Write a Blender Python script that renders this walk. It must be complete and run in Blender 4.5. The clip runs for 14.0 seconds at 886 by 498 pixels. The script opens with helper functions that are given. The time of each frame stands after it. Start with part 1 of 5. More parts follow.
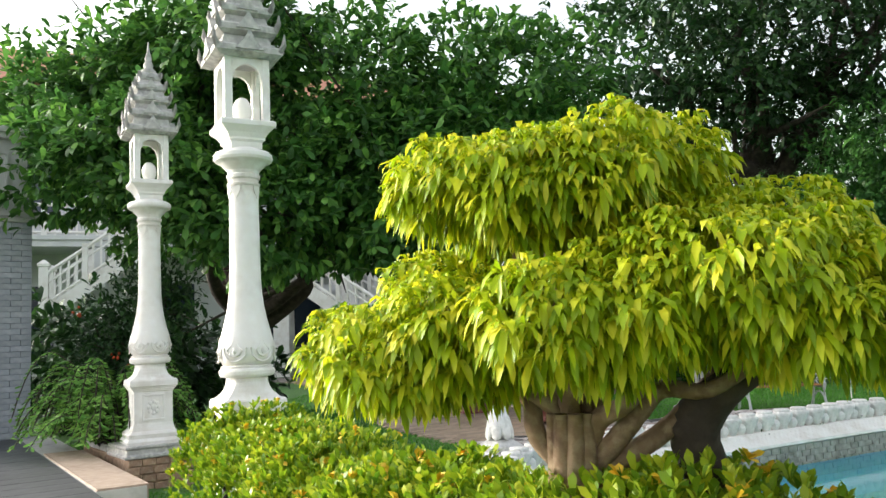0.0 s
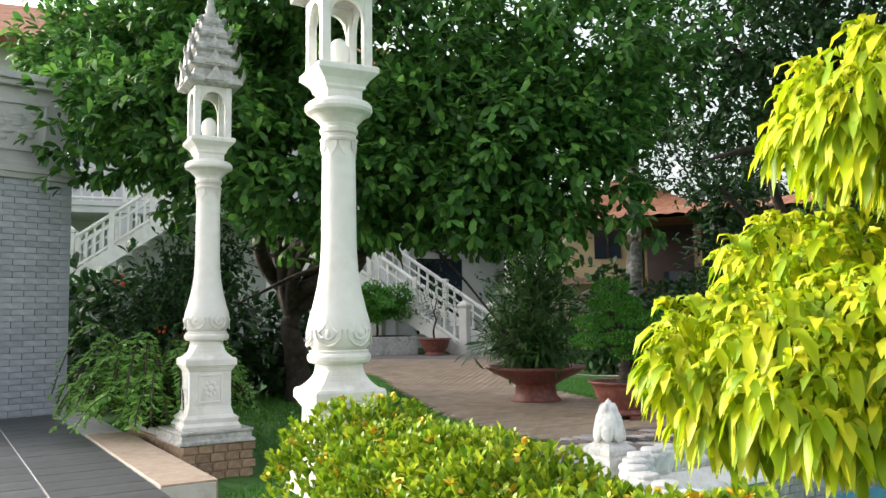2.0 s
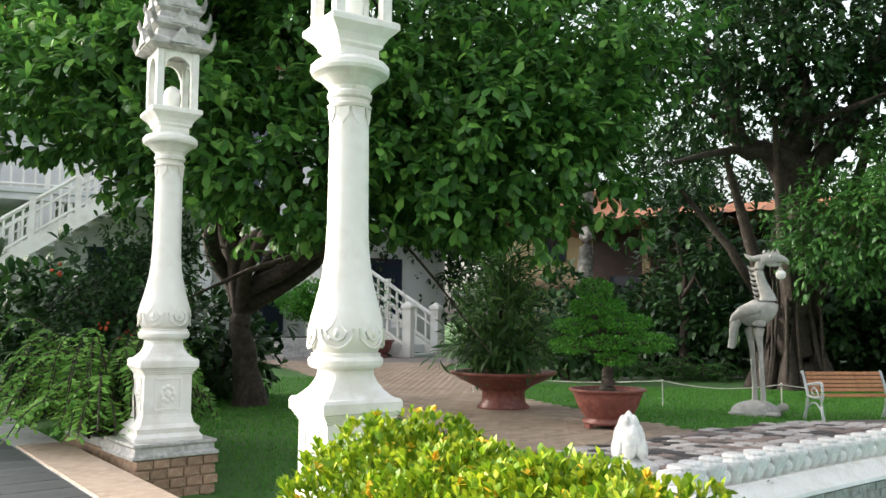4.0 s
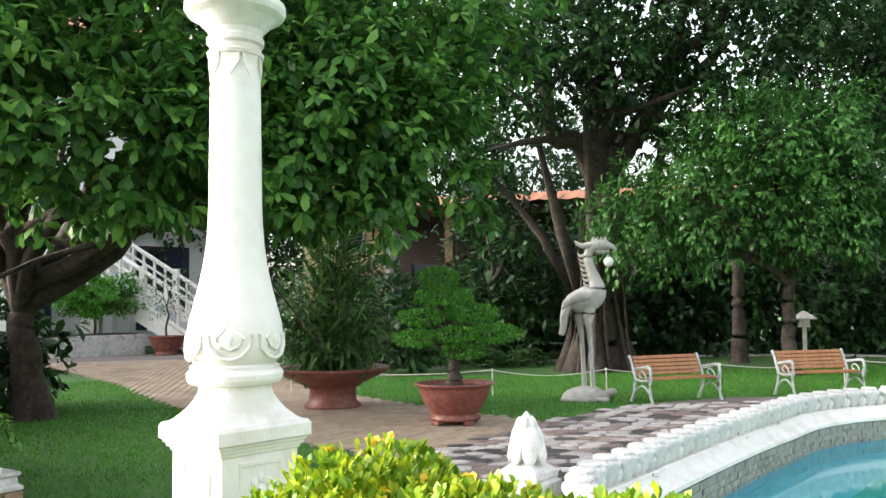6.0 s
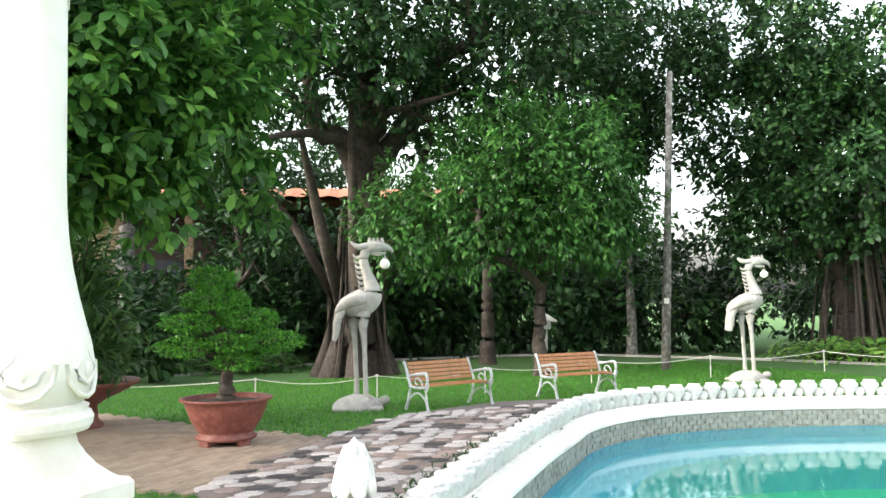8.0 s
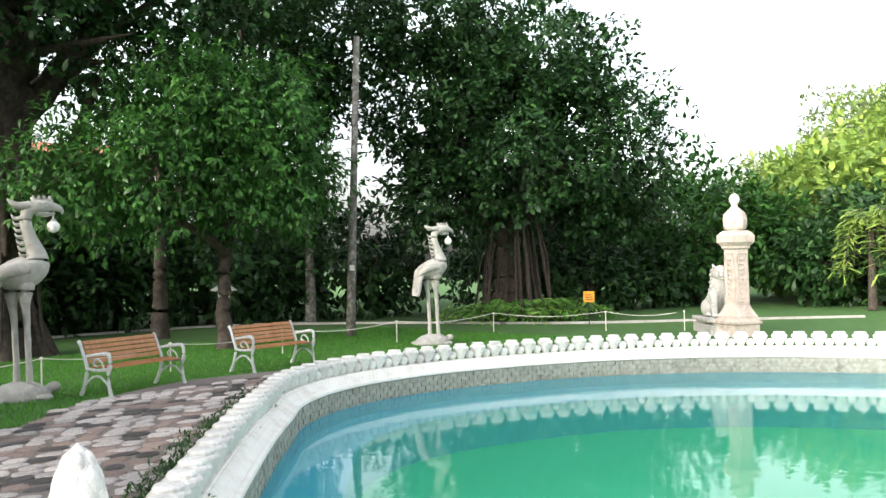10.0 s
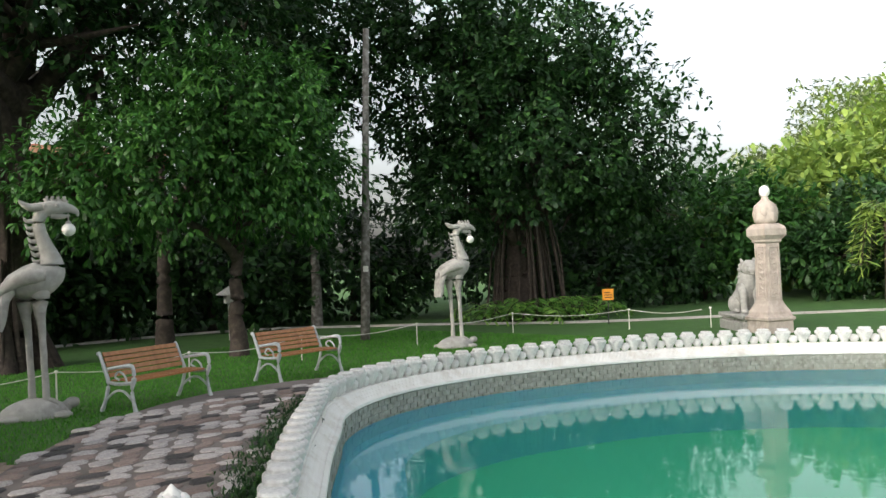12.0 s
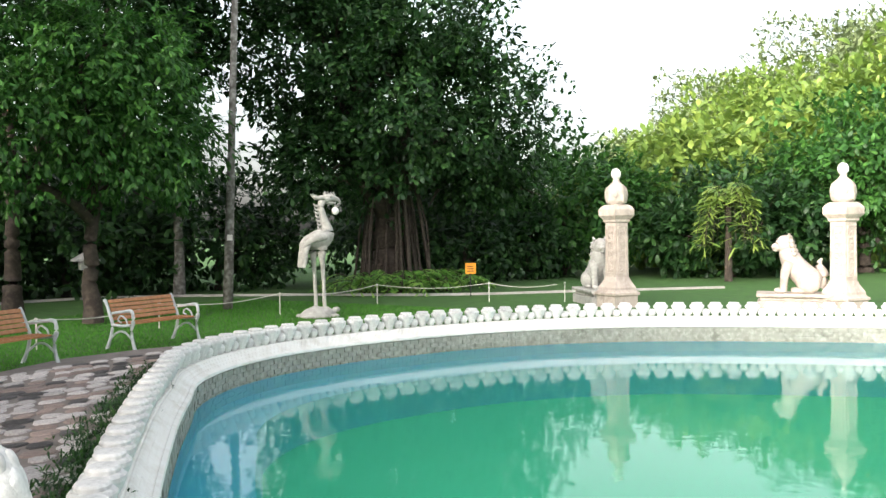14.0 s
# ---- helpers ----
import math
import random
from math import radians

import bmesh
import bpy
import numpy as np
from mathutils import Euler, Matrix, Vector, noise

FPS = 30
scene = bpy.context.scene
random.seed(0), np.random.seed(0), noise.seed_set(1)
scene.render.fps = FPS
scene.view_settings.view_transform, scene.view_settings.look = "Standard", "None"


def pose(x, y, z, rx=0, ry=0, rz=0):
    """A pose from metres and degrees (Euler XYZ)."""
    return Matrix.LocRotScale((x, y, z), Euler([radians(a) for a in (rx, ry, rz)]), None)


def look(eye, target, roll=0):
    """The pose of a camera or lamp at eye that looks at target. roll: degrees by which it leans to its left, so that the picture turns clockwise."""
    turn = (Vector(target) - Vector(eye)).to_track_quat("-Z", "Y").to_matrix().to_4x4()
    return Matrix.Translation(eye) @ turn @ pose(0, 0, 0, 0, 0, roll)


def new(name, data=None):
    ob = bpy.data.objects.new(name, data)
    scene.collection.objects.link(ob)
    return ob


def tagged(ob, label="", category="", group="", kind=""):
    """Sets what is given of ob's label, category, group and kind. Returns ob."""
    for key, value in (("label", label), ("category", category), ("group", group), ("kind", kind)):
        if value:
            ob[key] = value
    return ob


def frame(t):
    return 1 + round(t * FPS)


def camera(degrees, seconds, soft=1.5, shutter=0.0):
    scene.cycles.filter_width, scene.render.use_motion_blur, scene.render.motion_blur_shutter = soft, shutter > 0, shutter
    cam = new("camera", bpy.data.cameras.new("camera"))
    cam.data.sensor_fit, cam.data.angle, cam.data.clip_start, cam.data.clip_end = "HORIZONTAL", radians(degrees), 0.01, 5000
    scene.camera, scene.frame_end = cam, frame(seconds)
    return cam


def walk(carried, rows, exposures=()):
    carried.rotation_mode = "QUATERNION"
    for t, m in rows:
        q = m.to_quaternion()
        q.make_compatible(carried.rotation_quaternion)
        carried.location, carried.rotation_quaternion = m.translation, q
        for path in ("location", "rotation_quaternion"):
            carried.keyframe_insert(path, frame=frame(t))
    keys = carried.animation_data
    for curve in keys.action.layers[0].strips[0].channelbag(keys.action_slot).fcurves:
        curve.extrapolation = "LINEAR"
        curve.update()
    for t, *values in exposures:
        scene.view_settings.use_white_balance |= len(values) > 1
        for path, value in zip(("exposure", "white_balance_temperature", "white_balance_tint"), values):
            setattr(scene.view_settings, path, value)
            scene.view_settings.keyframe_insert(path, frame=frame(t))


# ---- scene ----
cam = camera(56.5, 14.0)
PATH = [
    (0, (2.3, 0.012, 1.356), (1.816, 1.94, 1.575), -2.6),
    (0.5, (1.954, 0.252, 1.396), (1.462, 2.18, 1.596), -2.7),
    (1, (1.703, 0.28, 1.401), (1.214, 2.21, 1.595), -2.0),
    (1.5, (1.413, 0.569, 1.429), (0.905, 2.495, 1.608), -1.6),
    (2, (1.164, 0.824, 1.436), (0.649, 2.75, 1.606), -0.7),
    (2.2, (1.115, 0.879, 1.425), (0.599, 2.804, 1.595), -0.2),
    (4.3, (0.113, 1.638, 1.418), (-0.158, 3.612, 1.59), 0.3),
    (4.5, (0.024, 1.688, 1.425), (-0.195, 3.668, 1.594), 0.3),
    (5, (-0.204, 1.879, 1.447), (-0.29, 3.871, 1.605), 0.0),
    (5.5, (-0.481, 2.165, 1.468), (-0.419, 4.159, 1.617), -0.4),
    (6, (-0.639, 2.415, 1.483), (-0.443, 4.4, 1.626), -1.0),
    (6.5, (-0.763, 2.674, 1.501), (-0.435, 4.642, 1.641), -1.0),
    (7, (-0.936, 2.971, 1.536), (-0.455, 4.906, 1.685), -1.1),
    (7.5, (-1.062, 3.208, 1.536), (-0.415, 5.093, 1.699), -0.8),
    (8, (-1.164, 3.412, 1.57), (-0.335, 5.228, 1.701), -0.7),
    (8.5, (-1.3, 3.742, 1.568), (-0.265, 5.45, 1.673), -0.8),
    (9, (-1.338, 3.827, 1.565), (-0.12, 5.41, 1.656), -0.8),
    (9.2, (-1.349, 3.85, 1.58), (-0.061, 5.378, 1.662), -0.8),
    (11.3, (-1.346, 5.455, 1.561), (0.259, 6.648, 1.556), -2.0),
    (11.5, (-1.342, 5.463, 1.58), (0.238, 6.69, 1.576), -2.0),
    (12, (-1.35, 5.496, 1.594), (0.171, 6.794, 1.631), -2.2),
    (12.5, (-1.386, 5.437, 1.633), (0.111, 6.762, 1.642), -2.0),
    (13, (-1.39, 5.52, 1.61), (0.141, 6.806, 1.588), -1.7),
    (13.5, (-1.429, 5.395, 1.648), (0.17, 6.595, 1.603), -0.9),
    (14, (-1.445, 5.122, 1.584), (0.251, 6.18, 1.547), -0.7),
]
walk(cam, [(t, look(eye, target, roll)) for t, eye, target, roll in PATH],
     exposures=[(0, -0.87), (2, -0.92), (5, -0.55), (7.5, -0.12), (9.2, 0.0), (11.3, -1.7), (12, -1.32), (13, -0.93), (14, -0.8)])

# ---- light ----
world = bpy.data.worlds.new("sky")
scene.world = world
world.use_nodes = True
wn = world.node_tree.nodes
sky = wn.new("ShaderNodeTexSky")
sky.sky_type, sky.sun_disc = "NISHITA", False
sky.sun_elevation, sky.sun_rotation = radians(17), radians(278)
sky.air_density, sky.dust_density, sky.ozone_density = 1.0, 6.0, 1.0
haze = wn.new("ShaderNodeHueSaturation")
haze.inputs["Saturation"].default_value = 0.3
world.node_tree.links.new(sky.outputs[0], haze.inputs["Color"])
wn["Background"].inputs["Strength"].default_value = 1.1
world.node_tree.links.new(haze.outputs[0], wn["Background"].inputs["Color"])
sun = new("sun", bpy.data.lights.new("sun", "SUN"))
sun.data.energy, sun.data.angle, sun.data.color = 3.6, radians(9), (1.0, 0.87, 0.70)
sun.matrix_world = look((-20, 3, 5.9), (0, 0, 0))


# ---- materials ----
def mat(name, base, vary=(), scale=8.0, rough=0.7, bump=0.3, bump_scale=60.0, metal=0.0, island=0.0, obj=0.0, spec=0.5, fine=None):
    """A procedural surface: a base colour, large stains towards the colours in vary, fine grain and relief."""
    m = bpy.data.materials.new(name)
    m.use_nodes = True
    n, l = m.node_tree.nodes, m.node_tree.links
    b = n["Principled BSDF"]
    b.inputs["Roughness"].default_value, b.inputs["Metallic"].default_value = rough, metal
    b.inputs["Specular IOR Level"].default_value = spec
    co = n.new("ShaderNodeTexCoord").outputs["Object"]
    cur = n.new("ShaderNodeRGB").outputs[0]
    cur.default_value = (*base, 1)

    def mixin(a, col, fac):
        x = n.new("ShaderNodeMix")
        x.data_type = "RGBA"
        l.new(fac, x.inputs["Factor"])
        l.new(a, x.inputs["A"])
        x.inputs["B"].default_value = (*col, 1)
        return x.outputs["Result"]

    for k, col in enumerate(vary):
        t = n.new("ShaderNodeTexNoise")
        t.inputs["Scale"].default_value, t.inputs["Detail"].default_value = scale * (1 + 1.7 * k), 6
        l.new(co, t.inputs["Vector"])
        r = n.new("ShaderNodeMapRange")
        r.inputs["From Min"].default_value, r.inputs["From Max"].default_value = 0.45, 0.72
        l.new(t.outputs["Fac"], r.inputs["Value"])
        cur = mixin(cur, col, r.outputs["Result"])
    if island or obj:
        src = n.new("ShaderNodeNewGeometry").outputs["Random Per Island"] if island else n.new("ShaderNodeObjectInfo").outputs["Random"]
        amt = island or obj
        r = n.new("ShaderNodeMapRange")
        r.inputs["To Min"].default_value, r.inputs["To Max"].default_value = 1 - amt, 1 + amt
        l.new(src, r.inputs["Value"])
        h = n.new("ShaderNodeHueSaturation")
        l.new(r.outputs["Result"], h.inputs["Value"])
        l.new(cur, h.inputs["Color"])
        cur = h.outputs["Color"]
    l.new(cur, b.inputs["Base Color"])
    if bump:
        t = n.new("ShaderNodeTexNoise")
        t.inputs["Scale"].default_value, t.inputs["Detail"].default_value = bump_scale, 8
        l.new(co, t.inputs["Vector"])
        u = n.new("ShaderNodeBump")
        u.inputs["Strength"].default_value, u.inputs["Distance"].default_value = bump, 0.01
        l.new(t.outputs["Fac"], u.inputs["Height"])
        l.new(u.outputs["Normal"], b.inputs["Normal"])
    return m


def leaf_mat(name, a, b, c, through_it=0.35, rough=0.45):
    """Leaves: three greens mixed leaf by leaf, some light passing through."""
    m = bpy.data.materials.new(name)
    m.use_nodes = True
    n, l = m.node_tree.nodes, m.node_tree.links
    p, out = n["Principled BSDF"], n["Material Output"]
    ramp = n.new("ShaderNodeValToRGB")
    e = ramp.color_ramp.elements
    e[0].color, e[1].color = (*a, 1), (*c, 1)
    mid = e.new(0.55)
    mid.color = (*b, 1)
    l.new(n.new("ShaderNodeNewGeometry").outputs["Random Per Island"], ramp.inputs["Fac"])
    l.new(ramp.outputs[0], p.inputs["Base Color"])
    p.inputs["Roughness"].default_value = rough
    p.inputs["Specular IOR Level"].default_value = 0.35
    t = n.new("ShaderNodeBsdfTranslucent")
    l.new(ramp.outputs[0], t.inputs["Color"])
    mix = n.new("ShaderNodeMixShader")
    mix.inputs[0].default_value = through_it
    l.new(p.outputs[0], mix.inputs[1])
    l.new(t.outputs[0], mix.inputs[2])
    l.new(mix.outputs[0], out.inputs["Surface"])
    return m


M_WHITE = mat("white_painted_cement", (0.78, 0.76, 0.72), [(0.62, 0.58, 0.52), (0.82, 0.81, 0.78)], 3, 0.6, 0.25, 40)
M_GREYWHITE = mat("weathered_white_cement", (0.44, 0.43, 0.41), [(0.25, 0.245, 0.24), (0.58, 0.57, 0.54)], 6, 0.85, 0.5, 30)
M_CRANE = mat("grey_cement", (0.40, 0.39, 0.36), [(0.28, 0.27, 0.25), (0.48, 0.47, 0.44)], 5, 0.85, 0.5, 35)
M_PILLAR = mat("sandstone", (0.47, 0.40, 0.345), [(0.33, 0.275, 0.24), (0.56, 0.49, 0.43)], 3, 0.8, 0.4, 25)
M_GLOBE = mat("frosted_globe", (0.85, 0.84, 0.8), [], 5, 0.25, 0.0)
M_TERRACOTTA = mat("terracotta", (0.19, 0.056, 0.042), [(0.13, 0.04, 0.034), (0.26, 0.10, 0.075)], 5, 0.5, 0.2, 40)
M_SOIL = mat("soil", (0.06, 0.04, 0.03), [(0.03, 0.02, 0.015)], 12, 0.95, 0.8, 60)
M_BARK = mat("bark", (0.05, 0.038, 0.03), [(0.025, 0.018, 0.014), (0.09, 0.07, 0.055)], 4, 0.9, 1.0, 18)
M_BARK_PALE = mat("pale_bark", (0.26, 0.17, 0.10), [(0.12, 0.07, 0.04), (0.36, 0.27, 0.17)], 9, 0.85, 1.0, 25)
M_POLE = mat("weathered_pole", (0.13, 0.12, 0.105), [(0.07, 0.06, 0.05), (0.34, 0.33, 0.31)], 3, 0.85, 0.6, 20)
M_GRASS = mat("lawn_soil", (0.05, 0.14, 0.024), [(0.07, 0.17, 0.03), (0.045, 0.10, 0.022)], 2, 0.9, 0.8, 80)
M_BRICKPATH = mat("path_paver", (0.30, 0.23, 0.17), [(0.20, 0.15, 0.12), (0.38, 0.30, 0.23)], 1.2, 0.85, 0.5, 40, obj=0.18)
M_MORTAR = mat("mortar", (0.21, 0.18, 0.165), [(0.16, 0.14, 0.12)], 6, 0.95, 0.6, 50)
M_TILE = mat("grey_slate_tile", (0.065, 0.07, 0.075), [(0.10, 0.105, 0.11), (0.04, 0.043, 0.047)], 2.5, 0.5, 0.15, 25, obj=0.15)
M_WALLCORE = mat("wall_joint", (0.26, 0.28, 0.31), [(0.2, 0.22, 0.24)], 6, 0.95, 0.5, 50)
M_KNOB = mat("weathered_ceramic", (0.66, 0.65, 0.63), [(0.44, 0.43, 0.42), (0.76, 0.75, 0.73)], 9, 0.65, 0.5, 40, obj=0.10)
M_GROUT = mat("pale_grout", (0.55, 0.54, 0.52), [(0.4, 0.39, 0.37)], 8, 0.9, 0.4, 50)
M_SAND = mat("sandstone_strip", (0.36, 0.275, 0.21), [(0.27, 0.20, 0.15), (0.43, 0.34, 0.27)], 4, 0.7, 0.3, 60)
M_REDBRICK = mat("rubble_brick", (0.33, 0.21, 0.14), [(0.2, 0.13, 0.09), (0.42, 0.31, 0.22)], 8, 0.9, 0.8, 30, obj=0.2)
M_GREYBRICK = mat("grey_wall_brick", (0.36, 0.39, 0.43), [(0.28, 0.30, 0.34), (0.44, 0.46, 0.49)], 4, 0.75, 0.5, 40, obj=0.14)
M_GREYCEMENT = mat("grey_cornice", (0.50, 0.50, 0.49), [(0.40, 0.40, 0.39)], 4, 0.8, 0.3, 40)
M_POOLBRICK = mat("pool_wall_tile", (0.23, 0.235, 0.205), [(0.14, 0.145, 0.12), (0.33, 0.335, 0.30)], 5, 0.6, 0.4, 40, obj=0.2)
M_POOLBLUE = mat("blue_pool_lining", (0.10, 0.42, 0.90), [(0.16, 0.50, 0.92)], 3, 0.6, 0.0)
M_POOLGREEN = mat("green_pool_floor", (0.06, 0.62, 0.33), [(0.08, 0.68, 0.38)], 0.5, 0.7, 0.0)
M_WOOD = mat("varnished_bench_wood", (0.36, 0.15, 0.05), [(0.26, 0.10, 0.035), (0.43, 0.20, 0.08)], 9, 0.4, 0.2, 60)
M_IRON = mat("pale_cast_iron", (0.50, 0.53, 0.54), [(0.36, 0.38, 0.39)], 12, 0.45, 0.2, 60, metal=0.0)
M_ROPE = mat("white_rope", (0.7, 0.68, 0.62), [(0.5, 0.48, 0.43)], 20, 0.9, 0.4, 120)
M_PLASTER = mat("white_plaster", (0.62, 0.63, 0.62), [(0.50, 0.51, 0.50)], 1, 0.85, 0.2, 30)
M_YELLOW = mat("cream_plaster", (0.60, 0.47, 0.28), [(0.5, 0.38, 0.22)], 1, 0.85, 0.2, 30)
M_ROOF = mat("clay_roof_tile", (0.42, 0.17, 0.09), [(0.30, 0.11, 0.06), (0.5, 0.25, 0.14)], 2, 0.8, 0.4, 20, obj=0.2)
M_DARKWOOD = mat("dark_timber", (0.045, 0.022, 0.016), [(0.07, 0.03, 0.02)], 3, 0.6, 0.3, 30)
M_DARKGLASS = mat("dark_window_glass", (0.02, 0.03, 0.05), [], 3, 0.1, 0.0)
M_STONE_A = mat("pale_path_stone", (0.44, 0.40, 0.385), [(0.32, 0.285, 0.275), (0.62, 0.59, 0.57)], 5, 0.7, 0.4, 40, obj=0.2)
M_STONE_B = mat("dark_path_stone", (0.06, 0.055, 0.055), [(0.09, 0.08, 0.08)], 5, 0.6, 0.4, 40, obj=0.3)
M_STONE_C = mat("brown_path_stone", (0.25, 0.19, 0.17), [(0.18, 0.14, 0.13), (0.33, 0.25, 0.21)], 5, 0.7, 0.4, 40, obj=0.25)
M_SIGN = mat("orange_sign", (0.75, 0.30, 0.02), [], 5, 0.5, 0.0)
M_BLACK = mat("black_paint", (0.02, 0.02, 0.02), [], 5, 0.6, 0.0)
M_FLOWER_Y = mat("yellow_petal", (0.80, 0.50, 0.02), [(0.85, 0.62, 0.08)], 20, 0.6, 0.0)
M_FLOWER_R = mat("orange_petal", (0.45, 0.07, 0.02), [], 20, 0.6, 0.0)
L_BROAD = leaf_mat("broad_green_leaf", (0.03, 0.09, 0.02), (0.07, 0.20, 0.038), (0.17, 0.36, 0.06), 0.4)
L_DARK = leaf_mat("dark_green_leaf", (0.011, 0.038, 0.011), (0.021, 0.066, 0.017), (0.05, 0.125, 0.028), 0.25)
L_MID = leaf_mat("mid_green_leaf", (0.025, 0.08, 0.018), (0.045, 0.145, 0.028), (0.09, 0.23, 0.04), 0.35)
L_LIME = leaf_mat("lime_green_leaf", (0.20, 0.33, 0.006), (0.41, 0.51, 0.008), (0.70, 0.66, 0.03), 0.42)
L_HEDGE = leaf_mat("hedge_leaf", (0.10, 0.22, 0.012), (0.24, 0.37, 0.015), (0.45, 0.50, 0.03), 0.35)
L_FERN = leaf_mat("fern_leaf", (0.10, 0.25, 0.045), (0.17, 0.38, 0.07), (0.28, 0.48, 0.10), 0.4)
L_POT = leaf_mat("bonsai_leaf", (0.04, 0.15, 0.02), (0.08, 0.28, 0.03), (0.16, 0.42, 0.05), 0.35)
L_PALM = leaf_mat("palm_leaf", (0.025, 0.07, 0.018), (0.045, 0.12, 0.028), (0.11, 0.22, 0.05), 0.3)
# sunlit, slightly hazy look put into the leaf colour as lighter yellow-greens
L_SUN_TINTED = leaf_mat("sun_tinted_leaf", (0.13, 0.22, 0.05), (0.20, 0.31, 0.06), (0.32, 0.42, 0.09), 0.35)
# distance haze mixed into the leaf colour: paler, greyer greens
L_HAZED = leaf_mat("haze_paled_leaf", (0.13, 0.18, 0.08), (0.19, 0.25, 0.11), (0.26, 0.31, 0.15), 0.3)
L_GRASS = leaf_mat("grass_blade", (0.045, 0.17, 0.015), (0.075, 0.25, 0.025), (0.12, 0.33, 0.04), 0.35, 0.6)


def water_mat():
    m = bpy.data.materials.new("pool_water")
    m.use_nodes = True
    n, l = m.node_tree.nodes, m.node_tree.links
    p, out = n["Principled BSDF"], n["Material Output"]
    p.inputs["Base Color"].default_value = (0.12, 0.74, 0.43, 1)
    p.inputs["Roughness"].default_value, p.inputs["IOR"].default_value = 0.03, 1.33
    co = n.new("ShaderNodeTexCoord").outputs["Object"]
    t = n.new("ShaderNodeTexNoise")
    t.inputs["Scale"].default_value, t.inputs["Detail"].default_value = 5, 3
    l.new(co, t.inputs["Vector"])
    u = n.new("ShaderNodeBump")
    u.inputs["Strength"].default_value, u.inputs["Distance"].default_value = 0.12, 0.012
    l.new(t.outputs["Fac"], u.inputs["Height"])
    l.new(u.outputs["Normal"], p.inputs["Normal"])
    p.inputs["Specular IOR Level"].default_value = 0.0
    p.inputs["Roughness"].default_value = 0.9
    tr = n.new("ShaderNodeBsdfTransparent")
    tr.inputs["Color"].default_value = (0.82, 0.99, 0.99, 1)
    mix = n.new("ShaderNodeMixShader")
    mix.inputs[0].default_value = 0.27
    l.new(tr.outputs[0], mix.inputs[1])
    l.new(p.outputs[0], mix.inputs[2])
    gl = n.new("ShaderNodeBsdfGlossy")
    gl.inputs["Roughness"].default_value = 0.03
    l.new(u.outputs["Normal"], gl.inputs["Normal"])
    fr = n.new("ShaderNodeFresnel")
    fr.inputs["IOR"].default_value = 1.36
    top = n.new("ShaderNodeMixShader")
    l.new(fr.outputs[0], top.inputs[0])
    l.new(mix.outputs[0], top.inputs[1])
    l.new(gl.outputs[0], top.inputs[2])
    l.new(top.outputs[0], out.inputs["Surface"])
    return m


M_WATER = water_mat()


# ---- building blocks ----
def mesh_of(name, bm, material, smooth=False):
    me = bpy.data.meshes.new(name)
    bm.to_mesh(me)
    bm.free()
    if smooth:
        me.polygons.foreach_set("use_smooth", [True] * len(me.polygons))
    me.materials.append(material)
    return me


def part(name, bm, material, parent=None, label="", smooth=False, m=None):
    """Links a bmesh as one mesh object, under a thing or a part."""
    ob = new(name, mesh_of(name, bm, material, smooth) if isinstance(bm, bmesh.types.BMesh) else bm)
    if parent is not None:
        ob.parent = parent
    if m is not None:
        ob.matrix_basis = m
    if label:
        ob["label"] = label
    return ob


def thing(name, m, label, category, group="", kind=""):
    ob = new(name)
    ob.empty_display_size = 0.1
    ob.matrix_basis = m
    return tagged(ob, label, category, group, kind)


def box(bm, x0, x1, y0, y1, z0, z1, bevel=0.0, m=None):
    r = bmesh.ops.create_cube(bm, size=1)
    v = r["verts"]
    for a in v:
        a.co = Vector(((x0 + x1) / 2 + a.co.x * (x1 - x0), (y0 + y1) / 2 + a.co.y * (y1 - y0), (z0 + z1) / 2 + a.co.z * (z1 - z0)))
    if bevel:
        e = list({e for a in v for e in a.link_edges})
        r = bmesh.ops.bevel(bm, geom=e, offset=bevel, segments=2, affect="EDGES", profile=0.5)
        v = list({a for f in r["faces"] for a in f.verts} | {a for a in v if a.is_valid})
    if m is not None:
        for a in v:
            a.co = m @ a.co
    return bm


def lathe(bm, prof, n=32, m=None, square=False, turn=0.0):
    """A turned shape from (radius, z) pairs; square: four-sided, radius is half the side."""
    if square:
        n, turn, k = 4, math.pi / 4 + turn, math.sqrt(2)
    else:
        k = 1
    rings = []
    for r, z in prof:
        ring = [bm.verts.new((k * r * math.cos(turn + 2 * math.pi * i / n), k * r * math.sin(turn + 2 * math.pi * i / n), z)) for i in range(n)]
        rings.append(ring)
    for a, b in zip(rings, rings[1:]):
        for i in range(n):
            bm.faces.new((a[i], a[(i + 1) % n], b[(i + 1) % n], b[i]))
    bm.faces.new(list(reversed(rings[0])))
    bm.faces.new(rings[-1])
    if m is not None:
        for ring in rings:
            for v in ring:
                v.co = m @ v.co
    return bm


def tube(bm, pts, radii, n=8):
    """A bent round limb along points."""
    pts = [Vector(p) for p in pts]
    rings = []
    for i, p in enumerate(pts):
        d = (pts[min(i + 1, len(pts) - 1)] - pts[max(i - 1, 0)]).normalized()
        a = d.orthogonal().normalized() if abs(d.z) > 0.999 else d.cross(Vector((0, 0, 1))).normalized()
        b = d.cross(a)
        rings.append([bm.verts.new(p + radii[i] * (a * math.cos(2 * math.pi * k / n) + b * math.sin(2 * math.pi * k / n))) for k in range(n)])
    for a, b in zip(rings, rings[1:]):
        for k in range(n):
            bm.faces.new((a[k], a[(k + 1) % n], b[(k + 1) % n], b[k]))
    bm.faces.new(rings[0])
    bm.faces.new(list(reversed(rings[-1])))
    return bm


